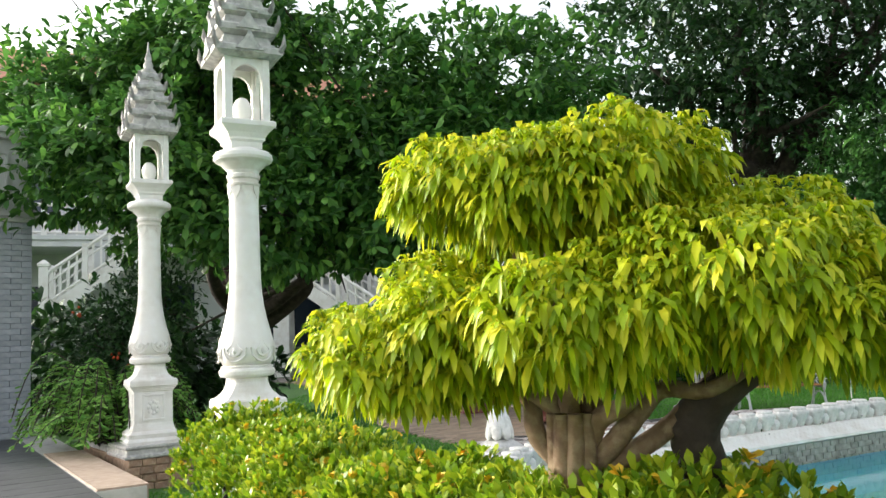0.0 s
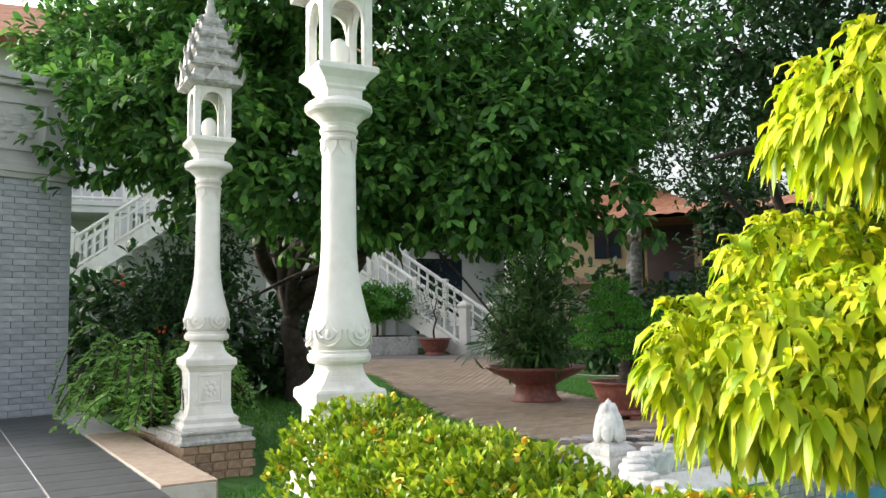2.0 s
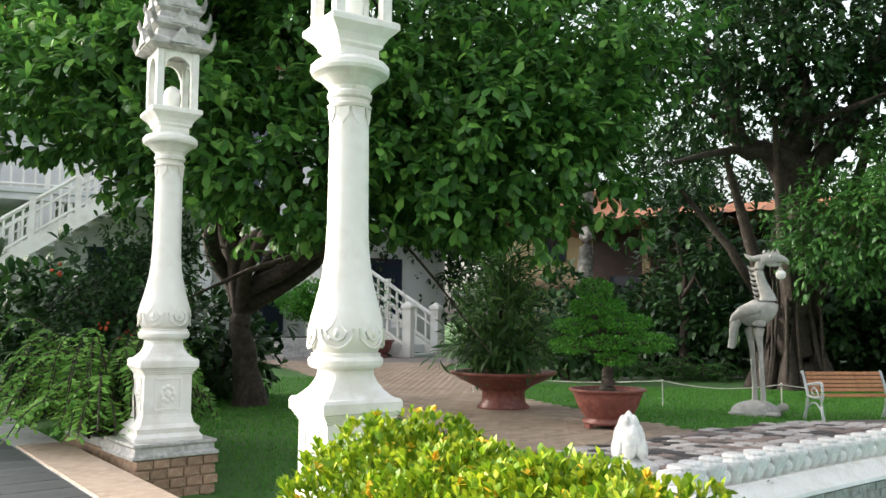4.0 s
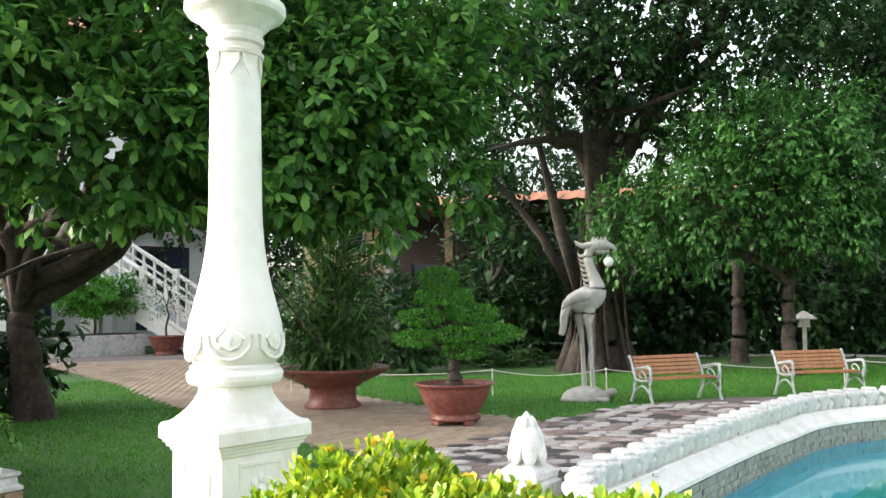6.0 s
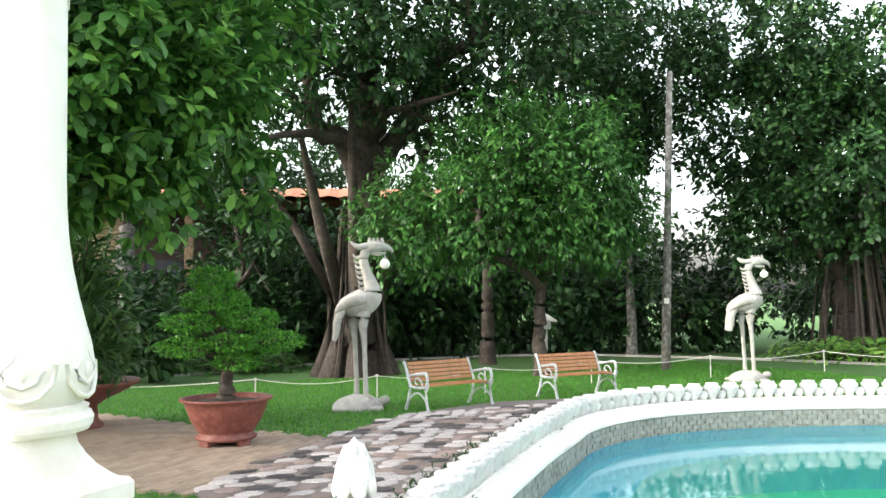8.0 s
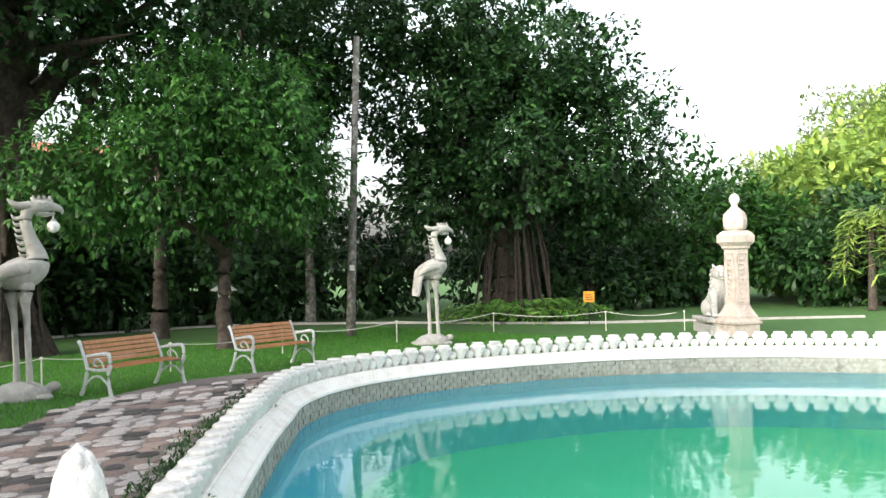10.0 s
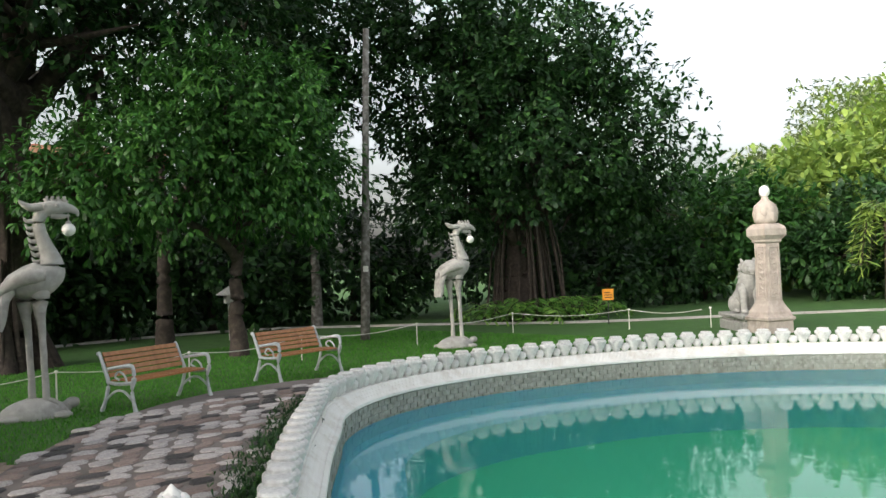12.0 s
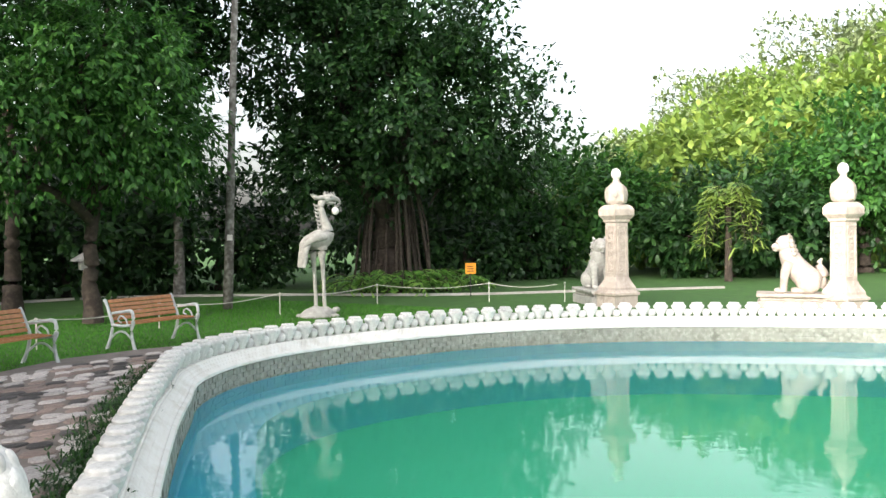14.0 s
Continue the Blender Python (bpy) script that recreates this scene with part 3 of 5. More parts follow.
    for k, (hw, hh) in enumerate(((0.355, 0.24), (0.315, 0.22), (0.27, 0.20), (0.215, 0.17), (0.15, 0.14))):
        bm = bmesh.new()
        lathe(bm, [(hw * 0.8, zt), (hw, zt + 0.03), (hw, zt + 0.085), (hw * 0.9, zt + 0.11), (hw * 0.74, zt + 0.13), (hw * 0.66, zt + hh)], square=True)
        tier = part("roof_tier", bm, M_GREYWHITE, col)
        for q in range(4):
            bm = bmesh.new()
            gw, gh = hw * 0.42, hw * 0.55
            v = [bm.verts.new((x, y, zt + 0.05 + z)) for y in (-hw - 0.02, -hw + 0.05) for x, z in ((-gw, 0), (gw, 0), (gw * 0.55, gh * 0.35), (0, gh), (-gw * 0.55, gh * 0.35))]
            bm.faces.new(v[4::-1])
            bm.faces.new(v[5:])
            for i in range(5):
                bm.faces.new((v[i], v[(i + 1) % 5], v[5 + (i + 1) % 5], v[5 + i]))
            for sx in (-1, 1):  # corner horn
                tube(bm, [(sx * hw * 0.93, -hw * 0.93, zt + 0.06), (sx * hw * 1.03, -hw * 1.03, zt + 0.13), (sx * hw * 1.04, -hw * 1.04, zt + 0.06 + hw * 0.5)], [0.035, 0.028, 0.006], 6)
            bmesh.ops.recalc_face_normals(bm, faces=bm.faces)
            part("gable", bm, M_GREYWHITE, tier, m=pose(0, 0, 0, 0, 0, 90 * q))
        zt += hh * 0.93
    bm = bmesh.new()
    lathe(bm, [(0.1, zt), (0.11, zt + 0.05), (0.06, zt + 0.09), (0.075, zt + 0.13), (0.045, zt + 0.2), (0.05, zt + 0.23), (0.02, zt + 0.34), (0.004, zt + 0.48)], 16)
    part("spire", bm, M_GREYWHITE, col, smooth=True)
    return col


lamp_column(pose(-1.31, 6.89, 0.14, 0, 0, GRID - 6), 0.945, "white carved lamp column with tiered lantern beside the hedge")
lamp_column(pose(-3.92, 9.3, 0.26, 0, 0, GRID - 5), 0.945, "white carved lamp column with tiered lantern on a plinth")

# plinth under the far column
pl = thing("column_plinth", pose(-3.92, 9.3, 0.06, 0, 0, GRID + 2), "white moulded plinth on a brown rubble base under a column", "plinth")
bm = bmesh.new()
lathe(bm, [(0.41, 0.045), (0.425, 0.055), (0.425, 0.08), (0.395, 0.10), (0.39, 0.15), (0.41, 0.17), (0.41, 0.192)], square=True)
box(bm, -1.9, -0.43, -0.36, 0.36, 0.045, 0.13, 0.02)
part("moulding", bm, M_GREYWHITE, pl)
bm = bmesh.new()
box(bm, -1.9, 0.38, -0.38, 0.38, -0.5, 0.045, 0.01)
part("rubble_base", bm, M_REDBRICK, pl)
rng = np.random.default_rng(5)
for row in range(4):
    for q in range(5):
        bm = bmesh.new()
        w = 0.155
        box(bm, -w / 2, w / 2, -0.02, 0.02, 0, 0.085, 0.012)
        part("brick", bm, M_REDBRICK, pl, m=pose(0.385, -0.33 + 0.165 * q + 0.03 * (row % 2), -0.335 + 0.097 * row, 0, 0, 90))

# sandstone strip along the terrace
bm = bmesh.new()
a0, a1 = TERRACE_O + T1 * 0.05, TERRACE_O + T1 * 3.76
prism(bm, [tuple((a0 + T2 * 0.02)[:2]), tuple((a1 + T2 * 0.02)[:2]), tuple((a1 - T2 * 0.45)[:2]), tuple((a0 - T2 * 0.45)[:2])], -0.2, TERRACE_Z + 0.012)
tagged(part("sandstone_strip", bm, M_SAND), "pinkish sandstone strip edging the tiled terrace", "paving", kind="structure")

# grey brick gate wall
WALL = pose(-7.85, 11.62, 0.02, 0, 0, 238) @ Matrix.Scale(1.07, 4)   # local x runs from the corner back towards the gate
wall = tagged(part("wall_gate", box(bmesh.new(), 0.0, 2.7, -0.33, 0.33, -0.05, 3.32), M_WALLCORE, m=WALL), "grey stone-brick gate wall with carved frieze", "wall", kind="structure")
bm = bmesh.new()
for (x0, z0, z1, th) in ((-0.10, 3.32, 3.40, 0.42), (-0.14, 3.40, 3.47, 0.46), (-0.06, 3.47, 3.56, 0.38), (0.05, 3.56, 4.62, 0.26), (-0.05, 4.62, 4.70, 0.36), (-0.1, 4.70, 4.80, 0.41)):
    box(bm, x0, 2.7, -th, th, z0, z1, 0.008)
part("cornice", bm, M_GREYCEMENT, wall, "grey moulded cornice and frieze")
for x in (0.33,):
    bm = bmesh.new()
    for (x0, x1, z0, z1) in ((0, 1.5, 3.72, 3.76), (0, 1.5, 4.38, 4.42), (0, 0.04, 3.76, 4.38), (1.46, 1.5, 3.76, 4.38)):
        for sgn in (-1, 1):
            box(bm, x + x0, x + x1, sgn * 0.275 - 0.02, sgn * 0.275 + 0.02, z0, z1, 0.006)
    rr = np.random.default_rng(3)
    for _ in range(46):
        ball(bm, (x + rr.uniform(0.15, 1.35), 0.262, rr.uniform(3.85, 4.3)), 0.07, 8, (1.3, 0.35, 0.55))
    part("frieze_panel", bm, M_GREYCEMENT, wall, "carved relief panel")


def bench(m, label):
    b = thing("bench", m, label, "bench", "park benches")
    L, H = 1.26, 0.70
    for i in range(6):
        bm = bmesh.new()
        box(bm, -L / 2 + 0.03, L / 2 - 0.03, -0.028, 0.028, -0.011, 0.011, 0.006)
        part("seat_slat", bm, M_WOOD, b, m=pose(0, -0.20 + 0.066 * i, 0.395 - 0.004 * abs(i - 2.5), -3))
    for i in range(5):
        bm = bmesh.new()
        box(bm, -L / 2 + 0.03, L / 2 - 0.03, -0.028, 0.028, -0.011, 0.011, 0.006)
        part("back_slat", bm, M_WOOD, b, m=pose(0, 0.185 + 0.026 * i, 0.45 + 0.062 * i, 67))
    for sx in (-1, 1):
        bm = bmesh.new()
        x = sx * (L / 2)
        stube(bm, [(x, -0.30, 0.0), (x, -0.255, 0.14), (x, -0.235, 0.30), (x, -0.27, 0.40), (x, -0.27, 0.52), (x, -0.22, 0.575), (x, -0.05, 0.56), (x, 0.17, 0.53)], [0.03, 0.022, 0.022, 0.03, 0.022, 0.028, 0.022, 0.02], 8)
        stube(bm, [(x, 0.30, 0.0), (x, 0.22, 0.16), (x, 0.17, 0.36), (x, 0.22, 0.5), (x, 0.30, 0.68), (x, 0.335, 0.72)], [0.03, 0.022, 0.024, 0.024, 0.022, 0.03], 8)
        stube(bm, [(x, -0.24, 0.37), (x, 0.0, 0.35), (x, 0.18, 0.37)], [0.022, 0.022, 0.022], 8)
        stube(bm, [(x, -0.25, 0.15), (x, -0.1, 0.26), (x, 0.05, 0.26), (x, 0.22, 0.15)], [0.016] * 4, 6)
        stube(bm, [(x, -0.15, 0.36), (x, -0.12, 0.45), (x, -0.02, 0.5), (x, 0.05, 0.44), (x, -0.02, 0.4)], [0.013] * 5, 6)
        part("end_frame", bm, M_IRON, b, "pale painted cast-iron end frame", smooth=True)
    return b


bench(pose(4.3, 15.2, LAWN_Z, 0, 0, 13), "varnished slatted bench with pale iron ends beside a crane statue")
bench(pose(6.9, 15.55, LAWN_Z, 0, 0, 3), "varnished slatted bench with pale iron ends on the lawn")


def crane(m, label):
    bm = bmesh.new()
    ball(bm, (0, 0, 0.03), 0.36, 24, (1.0, 0.72, 0.5))
    ball(bm, (0.38, -0.02, 0.13), 0.07, 12, (1.2, 0.8, 0.9))
    stube(bm, [(0.28, 0, 0.06), (0.36, -0.02, 0.12)], [0.07, 0.06], 8)
    for sx in (-1, 1):
        for q in (-1, 1):
            ball(bm, (sx * 0.26, q * 0.2, 0.03), 0.09, 10, (1.2, 0.9, 0.5))
    for (x, y) in ((-0.02, 0.06), (0.11, -0.06)):
        stube(bm, [(x + 0.01, y, 0.17), (x, y, 0.5), (x - 0.015, y, 0.9), (x - 0.03, y, 1.12), (x - 0.03, y, 1.32), (x, y, 1.45)], [0.042, 0.036, 0.04, 0.055, 0.10, 0.09], 12)
        for a in (-0.5, 0, 0.5, 3.14):
            stube(bm, [(x + 0.01, y, 0.2), (x + 0.09 * math.cos(a), y + 0.09 * math.sin(a), 0.175), (x + 0.14 * math.cos(a), y + 0.14 * math.sin(a), 0.14)], [0.03, 0.024, 0.012], 7)
    stube(bm, [(-0.26, 0, 1.40), (-0.17, 0, 1.46), (-0.04, 0, 1.49), (0.10, 0, 1.53), (0.19, 0, 1.60), (0.215, 0, 1.68), (0.19, 0, 1.80), (0.145, 0, 1.93), (0.105, 0, 2.06), (0.095, 0, 2.16), (0.12, 0, 2.25), (0.17, 0, 2.29)],
         [0.05, 0.13, 0.18, 0.20, 0.17, 0.13, 0.098, 0.078, 0.068, 0.066, 0.07, 0.07], 18)
    for q in (-1, 1):  # folded wings over the tail
        stube(bm, [(0.12, q * 0.15, 1.55), (-0.05, q * 0.17, 1.55), (-0.24, q * 0.12, 1.45), (-0.31, q * 0.08, 1.33)], [0.07, 0.085, 0.06, 0.02], 10)
    for q in (-0.08, -0.03, 0.03, 0.08):  # drooping tail
        stube(bm, [(-0.2, q, 1.42), (-0.27, q * 1.2, 1.3), (-0.30, q * 1.4, 1.1), (-0.33, q * 1.4, 0.98)], [0.06, 0.06, 0.05, 0.035], 8)
    for i in range(7):  # mane
        z = 1.72 + 0.075 * i
        x = 0.13 - 0.16 * (z - 1.72) - 0.03
        stube(bm, [(x + 0.02, 0, z), (x - 0.05, 0, z + 0.0), (x - 0.085, 0, z + 0.05)], [0.03, 0.022, 0.006], 7)
    stube(bm, [(0.1, 0, 2.27), (0.2, 0, 2.31), (0.32, 0, 2.32), (0.42, 0, 2.31), (0.49, 0, 2.27), (0.50, 0, 2.22)], [0.06, 0.085, 0.075, 0.05, 0.03, 0.008], 12)
    stube(bm, [(0.22, 0, 2.25), (0.33, 0, 2.22), (0.42, 0, 2.23)], [0.05, 0.03, 0.01], 8)
    for q in (-1, 1):
        stube(bm, [(0.15, q * 0.04, 2.33), (0.02, q * 0.05, 2.32), (-0.06, q * 0.05, 2.36), (-0.1, q * 0.05, 2.40)], [0.05, 0.04, 0.025, 0.006], 8)
        ball(bm, (0.28, q * 0.065, 2.34), 0.03, 8)
    for i in range(4):
        stube(bm, [(0.2 + 0.06 * i, 0, 2.37), (0.17 + 0.06 * i, 0, 2.42), (0.2 + 0.06 * i, 0, 2.44)], [0.03, 0.025, 0.008], 6)
    for v in bm.verts:
        v.co += Vector(noise.noise_vector(v.co * 9)) * 0.006
    ob = part("crane_statue", bm, M_CRANE, smooth=True, m=m)
    tagged(ob, label, "statue", "crane statues")
    g = thing("globe_lamp", m @ pose(0.40, 0, 2.07), "white globe lamp hanging from the beak of a crane statue", "lamp", "beak globe lamps")
    bm = bmesh.new()
    ball(bm, (0, 0, 0), 0.075, 20)
    part("globe", bm, M_GLOBE, g, smooth=True)
    bm = bmesh.new()
    lathe(bm, [(0.03, 0.065), (0.03, 0.09), (0.01, 0.10), (0.008, 0.19)], 10)
    part("hanger", bm, M_CRANE, g)


crane(pose(2.97, 15.72, LAWN_Z, 0, 0, -18) @ Matrix.Scale(1.09, 4), "grey cement crane statue standing on a turtle, on the lawn")
crane(pose(11.2, 15.98, LAWN_Z, 0, 0, -26) @ Matrix.Scale(1.03, 4), "grey cement crane statue on a turtle near the rope")


def planter_pot(m, r, h, label, foot=True):
    p = thing("plant_pot", m, label, "plant pot", "glazed garden pots")
    bm = bmesh.new()
    k = r
    prof = [(k * 0.62, 0.06), (k * 0.66, 0.075), (k * 0.66, 0.10), (k * 0.56, 0.13), (k * 0.62, 0.16), (k * 0.78, h * 0.55), (k * 0.88, h * 0.82), (k * 0.92, h - 0.04), (k, h - 0.03), (k * 1.01, h - 0.01), (k, h), (k * 0.9, h - 0.005), (k * 0.86, h - 0.07)] if foot else \
           [(k * 0.5, 0.0), (k * 0.5, 0.03), (k * 0.42, 0.10), (k * 0.40, h * 0.45), (k * 0.55, h * 0.6), (k * 0.85, h * 0.8), (k * 0.93, h - 0.07), (k, h - 0.05), (k * 1.01, h - 0.015), (k, h), (k * 0.9, h - 0.005), (k * 0.86, h - 0.08)]
    lathe(bm, prof, 40)
    part("pot", bm, M_TERRACOTTA, p, smooth=True)
    bm = bmesh.new()
    lathe(bm, [(k * 0.85, h - 0.1), (k * 0.84, h - 0.055), (k * 0.4, h - 0.035)], 24)
    part("soil", bm, M_SOIL, p)
    if foot:
        for q in range(4):
            bm = bmesh.new()
            box(bm, -0.08, 0.08, -0.03, 0.03, 0, 0.075, 0.015)
            part("foot", bm, M_TERRACOTTA, p, m=pose(k * 0.56 * math.cos(q * 1.571 + 0.5), k * 0.56 * math.sin(q * 1.571 + 0.5), 0, 0, 0, math.degrees(q * 1.571 + 0.5) + 90))
    return p


planter_pot(pose(0.56, 13.35, -0.035), 0.53, 0.54, "reddish-brown footed bonsai pot on the brick path")
planter_pot(pose(-1.12, 15.7, -0.035), 0.9, 0.62, "wide reddish-brown pedestal pot holding a bushy palm", False)

# potted bonsai: layered pads
PADS = [(-0.16, 0, 1.66, 0.24, 0.26, 0.09), (-0.10, 0, 1.44, 0.36, 0.34, 0.07), (-0.36, 0, 1.20, 0.30, 0.3, 0.065), (0.22, 0, 1.24, 0.34, 0.32, 0.075),
        (-0.44, -0.05, 0.96, 0.28, 0.28, 0.065), (0.46, -0.1, 1.0, 0.32, 0.3, 0.08), (0.02, -0.2, 1.0, 0.26, 0.24, 0.06), (0.1, -0.15, 0.80, 0.26, 0.24, 0.05)]
tree("clipped bonsai with layered dark green pads in a brown pot", (0.56, 13.4, 0.46), 0.5, 0.1, [(0.56 + 1.12 * q[0], 13.4 + 1.12 * q[1], 0.02 + 1.12 * q[2], 1.12 * q[3], 1.12 * q[4], 1.5 * q[5]) for q in PADS],
     6500, 0.045, L_POT, 11, M_BARK, category="bonsai", name="bonsai_tree", twigs=False, shell=0.7, lump=0.1, droop=-0.1, narrow=0.5)
# bushy palm in the wide pot
tree("bushy dark green palm shrub in a wide pot", (-1.12, 15.7, 0.5), 0.5, 0.05,
     [(-1.14, 15.7, 1.5, 0.76, 0.7, 0.85), (-1.16, 15.6, 1.0, 0.92, 0.8, 0.42), (-1.04, 15.7, 2.25, 0.44, 0.44, 0.6)],
     620, 0.30, L_PALM, 12, category="shrub", name="potted_palm", shell=0.2, droop=0.1, narrow=0.14, spread=0.7)

# lotus finial at the pool corner
fin = thing("lotus_finial", pose(0.62, 8.8, 0.02, 0, 0, GRID) @ Matrix.Diagonal((0.86, 0.86, 1, 1)), "white lotus-bud finial on a stepped base at the pool corner", "finial")
bm = bmesh.new()
lathe(bm, [(0.22, -0.03), (0.22, 0.12), (0.19, 0.14), (0.20, 0.16), (0.20, 0.20), (0.14, 0.24), (0.10, 0.27)], square=True)
part("base", bm, M_KNOB, fin)
bm = bmesh.new()
lathe(bm, [(0.07, 0.26), (0.12, 0.30), (0.155, 0.37), (0.155, 0.43), (0.125, 0.51), (0.07, 0.59), (0.02, 0.64), (0.004, 0.655)], 24)
part("bud", bm, M_KNOB, fin, smooth=True)
for ring, (z, rr, n) in enumerate(((0.36, 0.135, 7), (0.45, 0.112, 6), (0.53, 0.075, 5))):
    for k in range(n):
        bm = bmesh.new()
        a = 2 * math.pi * (k + 0.5 * ring) / n
        bmesh.ops.create_uvsphere(bm, u_segments=10, v_segments=8, radius=1, matrix=Matrix.Rotation(a, 4, "Z") @ Matrix.Translation((rr, 0, z)) @ Matrix.Rotation(-0.25, 4, "Y") @ Matrix.Diagonal((0.04, 0.072 - 0.012 * ring, 0.105 - 0.008 * ring, 1)))
        part("petal", bm, M_KNOB, fin, smooth=True)

# knob edging round the pool
bm = bmesh.new()
lathe(bm, [(0.055, 0.0), (0.06, 0.025), (0.078, 0.07), (0.115, 0.13), (0.134, 0.175), (0.134, 0.20), (0.118, 0.218), (0.098, 0.222), (0.102, 0.245), (0.09, 0.26), (0.05, 0.264)], 14)
knob_body = mesh_of("knob", bm, M_KNOB)
bm = bmesh.new()
lathe(bm, [(0.04, 0.0), (0.075, 0.05), (0.08, 0.09), (0.06, 0.125), (0.02, 0.14)], 10)
knob_link = mesh_of("link", bm, M_KNOB)
for i, p in enumerate(POOL):
    q = POOL[(i + 1) % len(POOL)]
    ang = math.degrees(math.atan2(q.y - p.y, q.x - p.x))
    k = thing("edging_knob", pose(p.x, p.y, 0.0, 0, 0, ang + random.uniform(-6, 6)), "white ceramic knob in the pool edging row", "edging knob", "pool edging knobs")
    part("knob", knob_body, None, k)
    part("link", knob_link, None, k, m=pose(0.165, 0, 0, 0, 0, 90))


# pillars and guardian statues
def pillar(m, label):
    p = thing("lamp_pillar", m @ Matrix.Diagonal((0.86, 0.86, 1, 1)), label, "lamp pillar", "pool lamp pillars")
    bm = bmesh.new()
    lathe(bm, [(0.36, -0.05), (0.36, 0.20), (0.40, 0.22), (0.40, 0.27), (0.36, 0.29), (0.33, 0.33), (0.33, 0.38), (0.28, 0.46), (0.235, 0.54), (0.215, 0.60)], square=True)
    part("base", bm, M_PILLAR, p)
    bm = bmesh.new()
    lathe(bm, [(0.205, 0.59), (0.20, 1.20), (0.195, 1.78)], square=True)
    sh = part("shaft", bm, M_PILLAR, p)
    for q in range(4):
        bm = bmesh.new()
        for (x0, x1, z0, z1) in ((-0.14, 0.14, 0.68, 0.705), (-0.14, 0.14, 1.68, 1.705), (-0.14, -0.115, 0.705, 1.68), (0.115, 0.14, 0.705, 1.68)):
            box(bm, x0, x1, -0.222, -0.195, z0, z1, 0.004)
        for i in range(9):
            ball(bm, (0.04 * (-1) ** i, -0.200, 0.77 + 0.1 * i), 0.05, 8, (1, 0.35, 0.8))
            tube(bm, [(-0.06, -0.208, 0.74 + 0.1 * i), (0.0, -0.214, 0.77 + 0.1 * i), (0.06, -0.208, 0.74 + 0.1 * i)], [0.012, 0.014, 0.008], 5)
        part("panel", bm, M_PILLAR, sh, "carved scroll panel", m=pose(0, 0, 0, 0, 0, 90 * q))
    bm = bmesh.new()
    lathe(bm, [(0.20, 1.77), (0.235, 1.80), (0.235, 1.84), (0.27, 1.88), (0.315, 1.93), (0.315, 2.06), (0.29, 2.10), (0.25, 2.14), (0.20, 2.17)], square=True)
    part("capital", bm, M_PILLAR, p)
    bm = bmesh.new()
    lathe(bm, [(0.19, 2.16), (0.26, 2.21), (0.28, 2.30), (0.265, 2.38), (0.275, 2.42), (0.26, 2.50), (0.20, 2.58), (0.13, 2.63), (0.08, 2.68), (0.08, 2.72)], 16)
    lotus = part("lotus_crown", bm, M_PILLAR, p, smooth=True)
    for k in range(8):
        w = 2 * math.pi * k / 8
        bm = bmesh.new()
        bmesh.ops.create_uvsphere(bm, u_segments=8, v_segments=6, radius=1, matrix=Matrix.Rotation(w, 4, "Z") @ Matrix.Translation((0.235, 0, 2.33 + 0.1 * (k % 2))) @ Matrix.Rotation(-0.2, 4, "Y") @ Matrix.Diagonal((0.05, 0.085, 0.14, 1)))
        part("petal", bm, M_PILLAR, lotus, smooth=True)
    bm = bmesh.new()
    ball(bm, (0, 0, 2.83), 0.125, 20)
    part("globe", bm, M_GLOBE, p, "white frosted globe lamp", smooth=True)


def guardian(m, label, mat_):
    st = part("statue_base", box(box(box(bmesh.new(), -0.72, 0.80, -0.40, 0.40, -0.05, 0.18, 0.02), -0.66, 0.75, -0.35, 0.35, 0.18, 0.26, 0.02), -0.74, 0.82, -0.42, 0.42, 0.26, 0.34, 0.02), mat_, m=m)
    tagged(st, "stepped sandstone slab under a guardian statue", "statue base", "statue slabs")
    bm = bmesh.new()
    stube(bm, [(0.42, 0, 0.46), (0.32, 0, 0.58), (0.14, 0, 0.76), (-0.02, 0, 0.96), (-0.10, 0, 1.14), (-0.14, 0, 1.28)], [0.17, 0.27, 0.24, 0.22, 0.19, 0.14], 16)
    ball(bm, (-0.17, 0, 1.36), 0.19, 16, (1.0, 0.9, 1))
    ball(bm, (-0.33, 0, 1.31), 0.11, 12, (1, 1, 0.75))
    ball(bm, (-0.35, 0, 1.24), 0.07, 10, (1, 1, 0.5))
    for q in (-1, 1):
        stube(bm, [(-0.08, q * 0.15, 1.0), (-0.17, q * 0.16, 0.76), (-0.2, q * 0.16, 0.5), (-0.21, q * 0.16, 0.37)], [0.12, 0.095, 0.075, 0.08], 10)
        ball(bm, (-0.28, q * 0.16, 0.38), 0.085, 10, (1.4, 1, 0.6))
        ball(bm, (0.28, q * 0.2, 0.54), 0.21, 14, (1.1, 0.65, 1))
        ball(bm, (0.08, q * 0.23, 0.39), 0.09, 10, (1.7, 0.8, 0.6))
        stube(bm, [(-0.12, q * 0.12, 1.48), (-0.08, q * 0.15, 1.58)], [0.05, 0.02], 8)
        ball(bm, (-0.31, q * 0.08, 1.41), 0.035, 8)
        for i in range(5):  # curled mane
            ball(bm, (0.02 - 0.02 * i, q * (0.15 + 0.02 * (i % 2)), 1.06 + 0.09 * i), 0.055, 8)
    for i in range(6):
        ball(bm, (0.10 - 0.035 * i, 0, 1.04 + 0.09 * i), 0.06, 8)
    stube(bm, [(0.52, 0, 0.44), (0.60, 0, 0.7), (0.48, 0, 0.92), (0.54, 0, 1.06)], [0.06, 0.08, 0.07, 0.02], 8)
    tagged(part("guardian_statue", bm, mat_, smooth=True, m=m), label, "statue", "guardian statues")


